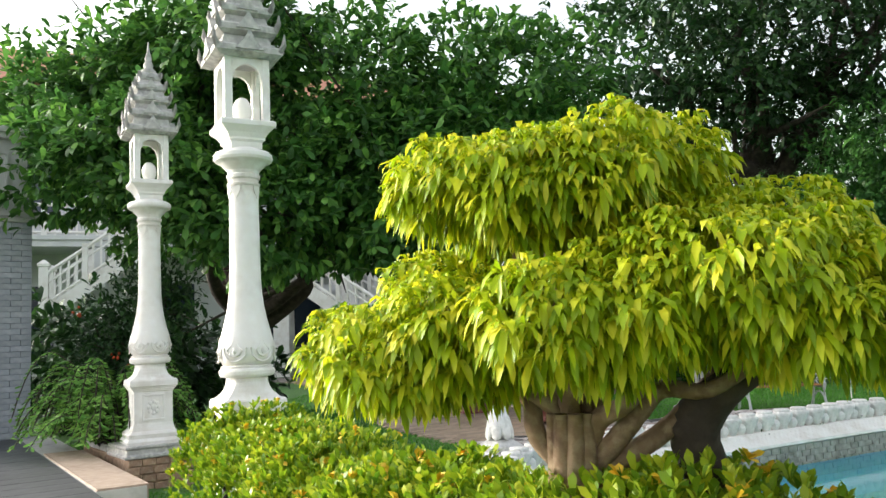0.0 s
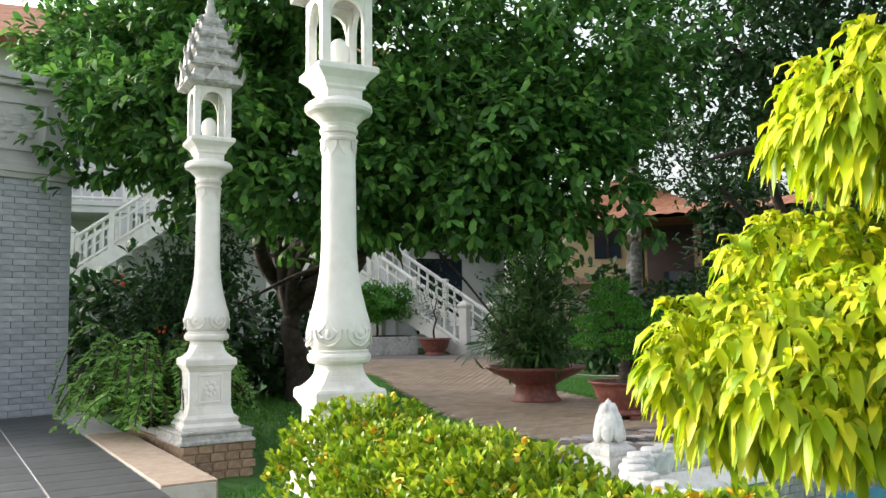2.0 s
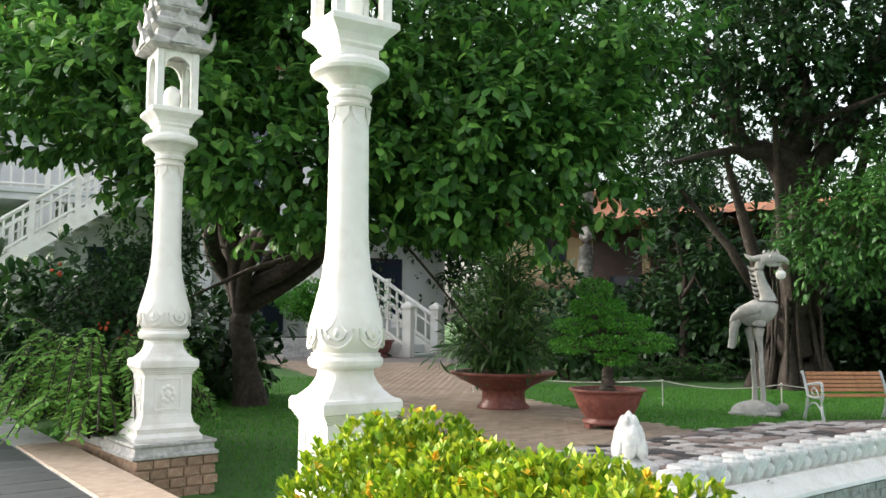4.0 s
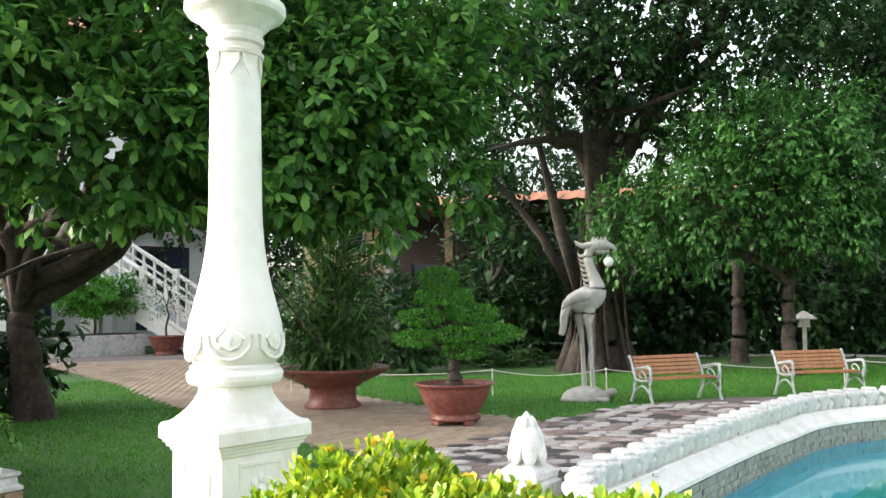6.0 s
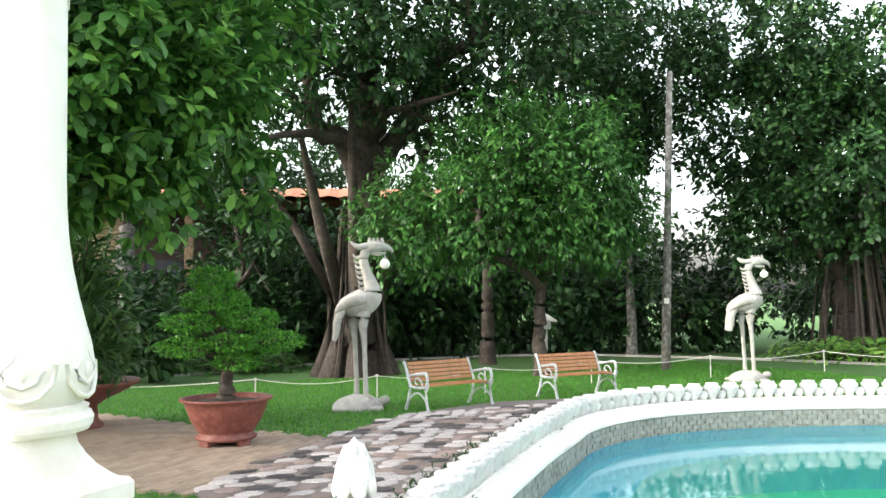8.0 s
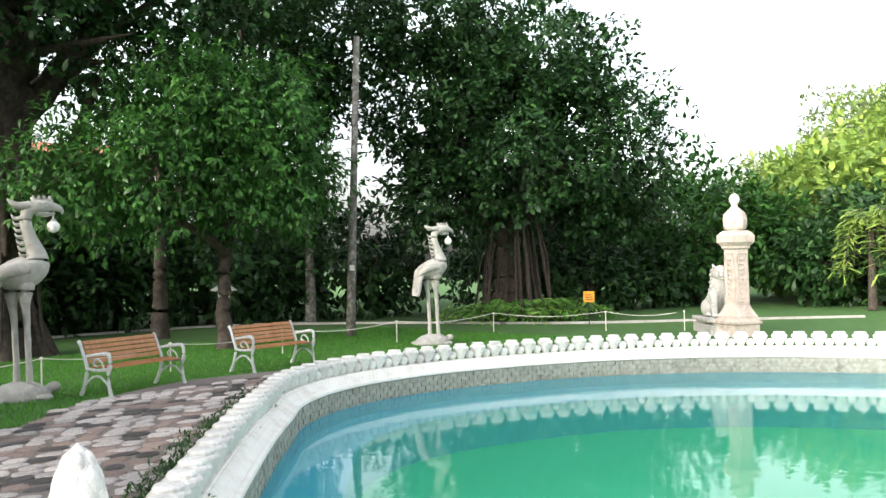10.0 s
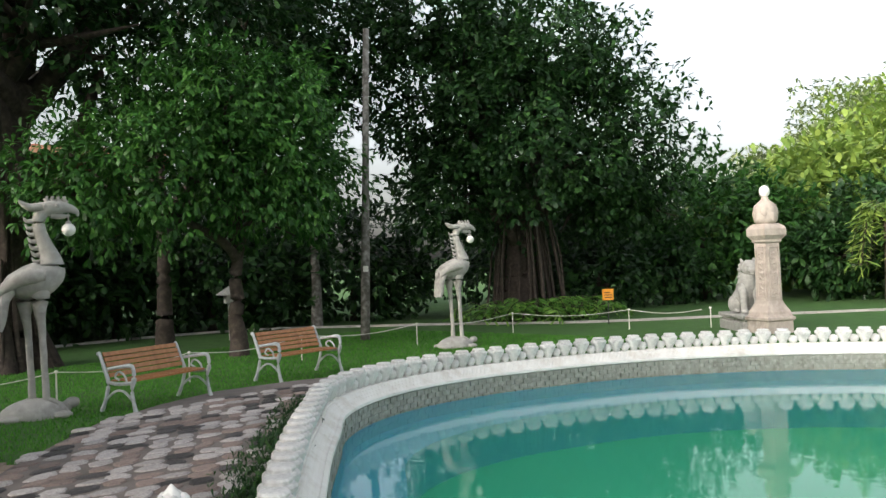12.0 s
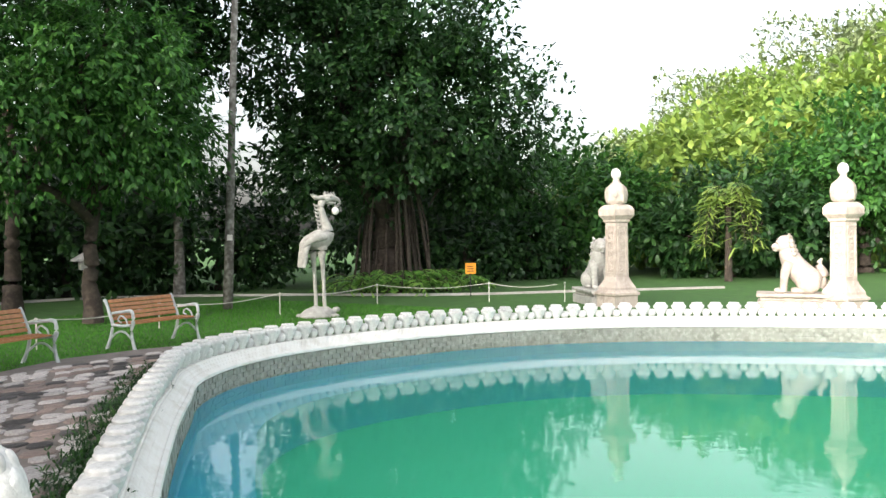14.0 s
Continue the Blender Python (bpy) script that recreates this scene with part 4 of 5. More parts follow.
pillar(pose(15.75, 11.4, 0.0, 0, 0, 60), "carved stone pillar with white globe behind the pool")
pillar(pose(16.75, 7.05, -0.05, 0, 0, 60), "warm sunlit carved stone pillar with white globe")
guardian(pose(16.45, 12.1, -0.03, 0, 0, 40) @ Matrix.Scale(0.95, 4), "weathered stone guardian lion statue beside a pillar", M_CRANE)
guardian(pose(16.8, 7.98, -0.05, 0, 0, -80) @ Matrix.Scale(0.98, 4), "pale sunlit stone guardian lion statue beside a pillar", M_PILLAR)

# hedge
rng = np.random.default_rng(21)
hedge = thing("hedge", pose(0, 0, 0), "clipped yellow-green hedge with small yellow flowers", "hedge")
n = 14000
u, w, hgt = rng.uniform(0, 1, n), rng.uniform(-1, 1, n), rng.uniform(0, 1, n) ** 0.35
A, B = np.array([-0.98, 6.05]), np.array([4.0, 0.9])
ax = (B - A) / np.linalg.norm(B - A)
nx = np.array([-ax[1], ax[0]])
top = 0.87 - 0.38 * np.clip(u - 0.1, 0, 0.28) + 0.13 * np.clip((u - 0.48) / 0.15, 0, 1) + 0.05 * np.sin(u * 31) + 0.03 * np.sin(u * 83 + 2) - 0.16 * np.abs(w) ** 3 - 0.25 * np.clip(0.06 - u, 0, 1) / 0.06
c = np.column_stack([A + (B - A) * u[:, None] + nx * (w * (0.48 + 0.06 * np.sin(u * 47)))[:, None], hgt * top])
o = np.column_stack([nx[0] * w * 0.5, nx[1] * w * 0.5, 0.8 * np.ones(n)])
part("foliage", leaves_mesh("foliage", c, o, 0.056, L_HEDGE, rng, droop=-0.45, narrow=0.4, per=4, spread=0.5), None, hedge)
pick = rng.permutation(np.nonzero(hgt > 0.75)[0])[:300]
fl = leaves_mesh("flowers", c[pick] + [0, 0, 0.02], np.tile([0, 0, 1.0], (len(pick), 1)), 0.04, M_FLOWER_Y, rng, droop=0.0, narrow=0.7, per=7, spread=0.9)
part("flowers", fl, None, hedge, "small yellow flower heads")["kind"] = "stuff"
bm = bmesh.new()
for _ in range(60):
    p = A + (B - A) * rng.uniform(0.02, 0.98) + nx * rng.uniform(-0.35, 0.35)
    tube(bm, [(p[0], p[1], -0.1), (p[0] + rng.normal(0, 0.05), p[1] + rng.normal(0, 0.05), 0.3), (p[0] + rng.normal(0, 0.1), p[1] + rng.normal(0, 0.1), 0.5)], [0.02, 0.015, 0.006], 5)
part("stems", bm, M_BARK, hedge)

# lime bonsai rising out of the hedge
LIME = [(1.90, 2.45, 2.02, 0.40, 0.42, 0.17), (2.30, 2.5, 2.08, 0.42, 0.42, 0.16), (2.1, 2.3, 1.95, 0.4, 0.3, 0.15), (1.45, 2.35, 1.40, 0.30, 0.36, 0.17), (1.75, 2.3, 1.46, 0.34, 0.38, 0.17), (2.2, 2.1, 1.50, 0.40, 0.36, 0.18),
        (2.65, 2.2, 1.62, 0.45, 0.42, 0.20), (3.1, 2.4, 1.52, 0.45, 0.45, 0.22), (2.8, 2.65, 1.80, 0.45, 0.38, 0.16), (1.62, 2.7, 1.66, 0.25, 0.25, 0.12), (1.6, 2.3, 1.33, 0.3, 0.3, 0.10), (2.9, 2.2, 1.46, 0.5, 0.4, 0.12)]
tree("lime-green bonsai with drooping narrow leaves and gnarled trunk", (2.12, 2.4, 0.0), 1.15, 0.085, LIME, 2500, 0.074, L_LIME, 31, M_BARK_PALE, site=NEAR, category="bonsai", name="bonsai_tree", twigs=False,
     shell=0.82, lump=0.2, droop=-0.35, narrow=0.27, per=5, spread=0.85, bend=0.7)

rng = np.random.default_rng(33)
for k in range(9):  # ridged old wood round the main trunk
    a = 2 * math.pi * k / 9
    bm = bmesh.new()
    stube(bm, [(2.12 + 0.10 * math.cos(a), 2.4 + 0.10 * math.sin(a), -0.05), (2.12 + 0.07 * math.cos(a + 0.2), 2.4 + 0.07 * math.sin(a + 0.2), 0.5), (2.12 + 0.06 * math.cos(a + 0.5), 2.4 + 0.06 * math.sin(a + 0.5), 0.85), (2.12 + 0.07 * math.cos(a + 0.7), 2.4 + 0.07 * math.sin(a + 0.7), 1.15)], [0.05, 0.04, 0.045, 0.03], 7)
    bm.transform(NEAR)
    tagged(part("trunk_ridge", bm, M_BARK_PALE, smooth=True), "pale gnarled ridge of the old bonsai trunk", "bonsai trunk", "trunk ridges")
bm = bmesh.new()
stube(bm, [(2.62, 2.6, -0.05), (2.62, 2.55, 0.5), (2.6, 2.5, 0.85), (2.55, 2.42, 1.08), (2.7, 2.35, 1.25), (2.95, 2.3, 1.36)], [0.12, 0.1, 0.085, 0.09, 0.06, 0.03], 10)
bm.transform(NEAR)
tagged(part("side_trunk", bm, M_BARK, smooth=True), "grey-green second bonsai trunk rising from the hedge", "bonsai trunk")

# ---- trees ----
tree("broad-leaved tree with dark forked trunk on the lawn", (-3.75, 12.9, LAWN_Z), 2.0, 0.26,
     [(-3.15, 10.9, 3.35, 1.9, 1.6, 0.95), (-1.07, 11.2, 3.9, 1.6, 1.4, 1.2), (0.2, 11.6, 3.7, 1.35, 1.3, 1.3), (-5.0, 10.6, 4.2, 1.6, 1.3, 1.1), (-1.4, 11.6, 3.3, 1.5, 1.4, 0.9),
      (-2.4, 12.5, 5.4, 2.6, 2.2, 1.3), (-5.6, 12.4, 5.6, 2.0, 2.0, 1.3), (0.4, 13.0, 5.3, 1.8, 1.8, 1.3), (-0.6, 11.3, 2.7, 0.8, 0.7, 0.4), (-7.2, 12.2, 5.4, 1.5, 1.4, 1.2), (-4.0, 11.4, 6.2, 1.8, 1.6, 1.0)],
     140, 0.20, L_BROAD, 41, lean=(-0.1, -0.3), site=SITE, at=(-5.5, 15.3), per=5, spread=0.75, narrow=0.42, shell=0.55)
tree("large banyan with dark fluted trunk and hanging roots", (5.75, 19.2, LAWN_Z), 4.8, 0.5,
     [(5.7, 18.5, 7.4, 2.6, 2.4, 1.2), (3.2, 17.6, 7.3, 2.4, 2.2, 1.3), (8.6, 18.2, 7.2, 2.4, 2.4, 1.5), (5.5, 18.0, 9.2, 3.8, 3.0, 1.4), (9.5, 17.6, 9.0, 2.6, 2.4, 1.6), (3.6, 18.6, 5.9, 1.5, 1.4, 0.9), (7.4, 18.4, 5.6, 1.7, 1.5, 1.0), (5.6, 17.8, 6.3, 1.6, 1.4, 0.9)],
     62, 0.20, L_DARK, 42, site=SITE, at=(4.95, 21.7), per=4, spread=0.8, narrow=0.42, lean=(0.2, -0.2), shell=0.5)
tree("leafy tree with drooping green foliage behind the benches", (9.45, 17.6, LAWN_Z), 2.3, 0.17,
     [(7.3, 16.4, 3.5, 1.9, 1.5, 1.3), (9.0, 15.9, 3.5, 1.7, 1.4, 1.4), (8.2, 16.0, 4.6, 1.8, 1.5, 1.0), (10.2, 16.6, 3.2, 1.2, 1.2, 1.0), (6.0, 17.0, 3.0, 1.4, 1.2, 1.1)],
     170, 0.16, L_MID, 43, site=SITE, at=(8.4, 19.2), per=4, spread=0.7, droop=0.7, narrow=0.34)
tree("slim dark-trunked tree on the lawn", (9.9, 20.8, LAWN_Z), 3.0, 0.2, [(10.0, 20.5, 5.4, 2.2, 2.0, 1.3), (12.6, 20.0, 6.8, 2.2, 2.0, 1.6), (13.0, 20.2, 9.2, 2.6, 2.4, 1.8), (15.0, 20.6, 8.4, 2.2, 2.2, 1.6), (13.6, 20.6, 4.6, 1.5, 1.4, 1.5), (14.4, 20.4, 6.2, 1.6, 1.4, 1.3)], 85, 0.2, L_DARK, 44, site=SITE, at=(9.0, 22.9), per=4, spread=0.8)
tree("big round dense fig tree with aerial roots", (18.6, 16.6, LAWN_Z), 2.6, 0.5,
     [(17.6, 15.4, 4.9, 3.0, 2.8, 2.5), (19.8, 14.6, 4.6, 2.4, 2.4, 2.3), (17.0, 17.3, 6.0, 2.8, 2.4, 2.2), (18.6, 15.6, 7.2, 2.4, 2.4, 1.6), (16.6, 17.6, 8.4, 2.2, 2.2, 1.6), (16.0, 17.0, 3.4, 1.6, 1.6, 1.2), (20.3, 14.2, 3.2, 1.6, 1.4, 1.0)],
     120, 0.2, L_DARK, 45, site=SITE, at=(18.2, 19.3), per=4, spread=0.8, narrow=0.45)
# trees beyond the pool; the sunlit ones have that brightness in their leaf colour
for k, (x, y, z, r, rz, leafm, lab) in enumerate((
        (26.9, 14.2, 2.6, 2.6, 2.2, L_MID, "soft green flowering shrub tree behind the pool"), (33, 10.5, 3.0, 4.4, 2.6, L_SUN_TINTED, "sunlit yellow-green tree behind the pillars"),
        (38, 3.5, 4.4, 5.6, 3.8, L_SUN_TINTED, "tall sunlit tree beyond the pool"), (31, 4.6, 3.4, 3.0, 2.6, L_MID, "green tree behind the guardian statue"), (52, 9, 6.0, 7.0, 4.4, L_SUN_TINTED, "tall distant green tree"),
        (46, -4, 8.2, 8.0, 6.0, L_SUN_TINTED, "tall distant green tree"), (27.0, 8.5, 1.8, 2.4, 1.8, L_DARK, "dark green shrub behind the pool"),
        # farthest trees: their haze is only in the leaf colour
        (75, 4.0, 12.5, 9.0, 6.2, L_HAZED, "very tall hazy tree far beyond the pool"), (73, 14.5, 9.0, 7.5, 5.6, L_HAZED, "very tall hazy tree far beyond the pool"), (70, 22.5, 5.6, 5.5, 4.0, L_HAZED, "hazy tree far beyond the pool"))):
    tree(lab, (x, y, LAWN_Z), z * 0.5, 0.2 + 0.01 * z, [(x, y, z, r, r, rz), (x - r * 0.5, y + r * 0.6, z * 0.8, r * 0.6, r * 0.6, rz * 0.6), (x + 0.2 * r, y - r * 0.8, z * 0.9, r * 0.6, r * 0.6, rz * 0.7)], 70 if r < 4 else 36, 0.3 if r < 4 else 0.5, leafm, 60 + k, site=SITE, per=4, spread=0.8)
# dark thicket behind
for k, (x, y, z, r, rz) in enumerate(((-6.6, 14.2, 1.2, 1.1, 1.2), (0.9, 20.4, 1.4, 1.1, 1.2), (-5.6, 15.4, 1.0, 1.0, 1.0), (-8.4, 14.6, 1.0, 1.2, 1.1), (-7.4, 12.6, 1.2, 1.0, 1.2), (4.6, 25.0, 2.6, 1.4, 1.9), (7.0, 24.0, 2.4, 1.8, 1.7), (4.0, 22.6, 4.4, 1.0, 0.7), (10.5, 23.5, 2.2, 1.6, 1.6), (3.0, 27, 1.3, 1.4, 1.2), (2.0, 26, 1.1, 1.2, 1.0), (4.2, 23, 1.5, 1.4, 1.3), (8, 24, 1.6, 2.4, 1.5), (13, 23, 1.9, 3.0, 2.0), (16.5, 21, 1.8, 2.4, 1.8), (22, 18.5, 2.0, 2.8, 2.2), (21.5, 15.6, 1.2, 1.6, 1.2), (24.0, 14.5, 1.2, 1.6, 1.1),
                                       (-12.5, 12.5, 1.6, 1.6, 1.6), (18, 30, 3.4, 5.0, 3.0), (26, 22, 3.4, 4.5, 3.0), (4.5, 38, 3.0, 4.0, 2.6), (-5, 38, 6.0, 5.0, 3.5), (5.0, 35, 6.8, 3.0, 2.8), (9.0, 36, 8.0, 4.2, 3.4))):
    tree("dark green shrubbery at the back of the garden", (x, y, LAWN_Z), z * 0.6, 0.12, [(x, y, z, r, r * 0.8, rz), (x + r * 0.6, y - 0.5, z * 0.7, r * 0.6, r * 0.6, rz * 0.7)], 58 if r < 4 else 36, 0.28, L_DARK, 80 + k, site=SITE, per=4, spread=0.8, category="shrub", name="shrub")
def frond_plant(name, base, n, length, lift, leaf, width, m_leaf, label, category, seed, narrow=0.3, steps=22, stem=None, drop=0.0):
    """A rosette of arching fronds, each with two rows of leaflets."""
    rng = np.random.default_rng(seed)
    b = SITE @ Vector(base)
    t = thing(name, pose(b.x, b.y, base[2] + ground_z(b.x, b.y) - LAWN_Z), label, category)
    cs, ds = [], []
    bm = bmesh.new()
    for k in range(n):
        a = 2 * math.pi * k / n + rng.normal(0, 0.25)
        L, up = length * rng.uniform(0.7, 1.1), lift * rng.uniform(0.55, 1.15)
        ca, sa = math.cos(a), math.sin(a)
        r0 = rng.uniform(0, 0.12) * length
        pts = []
        for i in range(steps):
            u = i / (steps - 1)
            r = r0 + L * (u - 0.12 * u * u)
            z = up * (1.9 * u - 1.75 * u * u) - drop * u * u
            p = Vector((ca * r, sa * r, z))
            pts.append(p)
            w = width * math.sin(math.pi * min(1, 0.12 + 0.88 * u)) ** 0.7
            for s in (-1, 1):
                if i > 1:
                    cs.append(p)
                    ds.append(Vector((-sa * s + 0.45 * ca, ca * s + 0.45 * sa, -0.25)) * max(0.3, w / width))
        tube(bm, pts[::3], [0.008 + 0.004 * length * max(0, 1 - i / 8) for i in range(len(pts[::3]))], 4)
    part("stem", bm, stem or M_BARK, t)["kind"] = "stuff"
    me = leaves_mesh("fronds", np.array(cs), np.array(ds), leaf, m_leaf, rng, droop=0.05, narrow=narrow, spread=0.12, curl=0.08, jitter=0.3)
    part("fronds", me, m_leaf, t)
    return t


rng = np.random.default_rng(77)
for k in range(7):
    x, y = (Vector((-4.35, 9.0, 0)) + E1 * rng.uniform(-0.85, 0.35) + E2 * rng.uniform(-0.1, 0.3))[:2]
    frond_plant("fern", (x, y, 0.28), 20, 1.15, 1.35 + 0.35 * (k % 3), 0.095, 1, L_FERN, "arching green sword fern beside the column", "fern", 100 + k, 0.36, 40)
for k, (x, y, s) in enumerate(((17.2, 15.2, 1.5), (18.3, 14.6, 1.4), (16.6, 16.0, 1.3), (1.6, 22.5, 1.5), (3.2, 22.0, 1.3), (-0.3, 22.5, 1.4), (4.2, 21.5, 1.0))):
    frond_plant("fern", (x, y, LAWN_Z), 22, 1.1 * s, 0.8 * s, 0.2 * s, 1, L_FERN if k < 3 else L_MID, "clump of green fern under the trees", "fern", 120 + k, 0.2)
# palm shares the leaf colour that has sunlight mixed in
palm = frond_plant("palm_tree", (24.3, 8.2, 2.4), 24, 1.0, 1.7, 0.5, 1, L_SUN_TINTED, "yellow-green palm with slim brown stem behind the pool", "palm", 140, 0.1, drop=1.5)
part("stem", tube(bmesh.new(), [(0, 0, -2.45), (0.05, 0, -1.1), (0, 0, 0.05)], [0.13, 0.1, 0.1], 8), M_BARK, palm)
tree("dark shrub with small orange flowers beside the wall", (-4.9, 10.5, LAWN_Z), 0.8, 0.05,
     [(-4.8, 10.4, 1.5, 0.75, 0.6, 1.0), (-5.3, 10.5, 1.2, 0.6, 0.5, 0.9), (-4.4, 10.5, 2.1, 0.5, 0.45, 0.6)], 420, 0.11, L_DARK, 151, site=SITE, category="shrub", name="shrub", shell=0.2, per=3, spread=0.8, narrow=0.35)
bm = bmesh.new()
for _ in range(6):
    p = SITE @ Vector((-4.75 + random.gauss(0, 0.4), 9.95 + random.gauss(0, 0.1), 1.35 + random.gauss(0, 0.4)))
    for q in range(5):
        ball(bm, p + Vector((random.gauss(0, 0.03), random.gauss(0, 0.03), random.gauss(0, 0.03))), 0.022, 6)
tagged(part("flower_heads", bm, M_FLOWER_R), "small orange flowers on a dark shrub", "flowers", kind="stuff")

# hanging roots round the fig and banyan trunks
for (x, y, r, n, top, sd) in ((18.1, 19.1, 0.95, 30, 3.4, 1), (4.95, 21.6, 0.6, 22, 3.8, 2)):
    rng = np.random.default_rng(sd)
    for k in range(n):
        a, q = rng.uniform(0, 6.28), r * rng.uniform(0.5, 1.25)
        px, py = x + q * math.cos(a), y + q * math.sin(a)
        bm = bmesh.new()
        w = rng.uniform(0.02, 0.065)
        tube(bm, [(px + 0.15 * math.cos(a), py + 0.15 * math.sin(a), LAWN_Z - 0.05), (px, py, 0.6), (px - 0.1 * math.cos(a) + rng.normal(0, 0.06), py - 0.1 * math.sin(a), 1.7), (x + (px - x) * 0.6, y + (py - y) * 0.6, top)], [w * 1.5, w, w * 0.9, w * 0.8], 7)
        tagged(part("hanging_root", bm, M_BARK, smooth=True), "brown rope-like aerial root beside a fig trunk", "aerial root", "aerial roots")

rng = np.random.default_rng(8)
for k, (dx, dy, ex, ey, h, w) in enumerate(((-0.55, -0.2, -1.5, -0.8, 5.2, 0.17), (0.5, -0.25, 1.6, -0.9, 5.6, 0.2), (-0.2, -0.55, -0.5, -1.2, 6.0, 0.16), (0.25, 0.3, 0.9, 0.4, 6.2, 0.2), (-0.7, 0.1, -2.4, 0.2, 4.6, 0.12))):
    bm = bmesh.new()
    tube(bm, [(4.95 + dx * 1.3, 21.7 + dy * 1.3, LAWN_Z - 0.1), (4.95 + dx, 21.7 + dy, 0.5), (4.95 + dx * 0.8, 21.7 + dy * 0.8, 1.8), (4.95 + dx + ex * 0.25, 21.7 + dy + ey * 0.25, 3.2), (4.95 + ex, 21.7 + ey, h)], [w * 1.7, w * 1.2, w, w * 0.85, w * 0.4], 9)
    tagged(part("banyan_stem", bm, M_BARK, smooth=True), "dark secondary stem fused to the banyan trunk", "tree stem", "banyan stems")

# pale tall trunks and leaning pole
for (x, y, r, h, sd) in ((0.3, 27.5, 0.30, 7.0, 161), (14.2, 23.6, 0.14, 6.4, 162)):
    tree("tall pale-barked tree with small crown", (x, y, LAWN_Z), h, r, [(x, y, h + 0.8, 1.8, 1.6, 1.1)], 90, 0.2, L_DARK, sd, M_POLE, per=4, spread=0.8)
pole = thing("utility_pole", pose(11.75, 19.1, LAWN_Z, 0, 3, 0), "weathered grey leaning utility pole with a white tag", "pole")
bm = bmesh.new()
lathe(bm, [(0.115, -0.1), (0.105, 1.5), (0.085, 4.0), (0.075, 7.2)], 12)
part("post", bm, M_POLE, pole, smooth=True)
bm = bmesh.new()
box(bm, -0.06, 0.06, -0.12, -0.10, 1.55, 1.68, 0.004)
part("tag", bm, M_WHITE, pole, "small white tag", m=pose(0, 0, 0, 0, 0, -40))

# rope fence
ROPE = [(-2.0, 18.4), (1.6, 16.75), (3.5, 16.3), (5.7, 16.7), (8.4, 17.3), (11.2, 17.0), (14.3, 16.8), (15.8, 14.6), (16.6, 13.0)]
for i, (x, y) in enumerate(ROPE):
    st = thing("rope_stake", pose(x, y, LAWN_Z), "thin white metal stake holding a rope", "stake", "rope stakes")
    part("rod", tube(bmesh.new(), [(0, 0, -0.05), (0, 0, 0.45)], [0.012, 0.012], 6), M_ROPE, st)
    part("ring", lathe(bmesh.new(), [(0.012, 0.43), (0.028, 0.44), (0.028, 0.46), (0.012, 0.475)], 8), M_ROPE, st)
bm = bmesh.new()
pts = []
for (a, b) in zip(ROPE, ROPE[1:]):
    for i in range(10):
        u = i / 10
        pts.append((a[0] + (b[0] - a[0]) * u, a[1] + (b[1] - a[1]) * u, LAWN_Z + 0.45 - 0.10 * math.sin(math.pi * u)))
tube(bm, pts, [0.008] * len(pts), 6)
tagged(part("rope", bm, M_ROPE), "thin white rope sagging between stakes on the lawn", "rope")
# pale kerb behind the lawn
bm = bmesh.new()
K = spline([(1, 23.5), (6, 25.5), (12, 25.0), (15.2, 21.0), (17.2, 16.6), (20.0, 13.6), (22.8, 10.5)], 0.5)
for a, b in zip(K, K[1:]):
    nrm = Vector((-(b - a).y, (b - a).x)).normalized() * 0.06
    v = [bm.verts.new((q.x + s * nrm.x, q.y + s * nrm.y, z)) for z in (LAWN_Z - 0.05, 0.0) for q, s in ((a, 1), (b, 1), (b, -1), (a, -1))]
    bm.faces.new(v[4:])
    for i in range(4):
        bm.faces.new((v[i], v[(i + 1) % 4], v[4 + (i + 1) % 4], v[4 + i]))
tagged(part("lawn_kerb", bm, M_CRANE), "pale cement kerb along the back of the lawn", "kerb", kind="structure")
# sign and spirit house
sg = thing("garden_sign", pose(17.0, 15.8, LAWN_Z, 0, 0, -50), "small orange sign on a stake under the fig tree", "sign")
part("stake", tube(bmesh.new(), [(0, 0, -0.05), (0, 0, 0.9)], [0.015, 0.015], 6), M_BLACK, sg)
part("board", box(bmesh.new(), -0.14, 0.14, -0.04, -0.016, 0.6, 0.88, 0.004), M_SIGN, sg)
for k in range(3):
    part("text_bar", box(bmesh.new(), -0.09, 0.09 - 0.03 * (k == 2), -0.046, -0.0405, 0.66 + 0.06 * k, 0.68 + 0.06 * k), M_BLACK, sg)
sh = thing("spirit_house", pose(10.6, 22.6, LAWN_Z - 0.2, 0, 0, -20), "small white post shrine with a pitched roof", "shrine")
part("post", box(bmesh.new(), -0.05, 0.05, -0.05, 0.05, -0.05, 1.1, 0.01), M_CRANE, sh)
part("box", box(bmesh.new(), -0.13, 0.13, -0.12, 0.12, 1.1, 1.3, 0.01), M_GREYWHITE, sh)
part("roof", lathe(bmesh.new(), [(0.27, 1.3), (0.27, 1.33), (0.02, 1.52)], square=True), M_GREYWHITE, sh)

# ---- buildings behind the trees ----
COURT = pose(-0.12, -1.05, 0.12) @ Matrix.Scale(1.6, 4) @ SITE
HB = COURT @ pose(-10.7, 16.2, 0.0, 0, 0, 32)
house = thing("white_house", HB, "white two-storey house with balcony and outside stairs", "house")
bm = bmesh.new()
box(bm, -9, 11, 1.6, 9, -0.1, 7.2)
part("wall", bm, M_PLASTER, house)
bm = bmesh.new()
box(bm, -9.0, 9.0, -0.05, 1.6, 3.15, 3.38, 0.02)
box(bm, -9.0, 9.0, -0.1, -0.05, 3.3, 3.4, 0.01)
part("balcony", bm, M_PLASTER, house)
bm = bmesh.new()
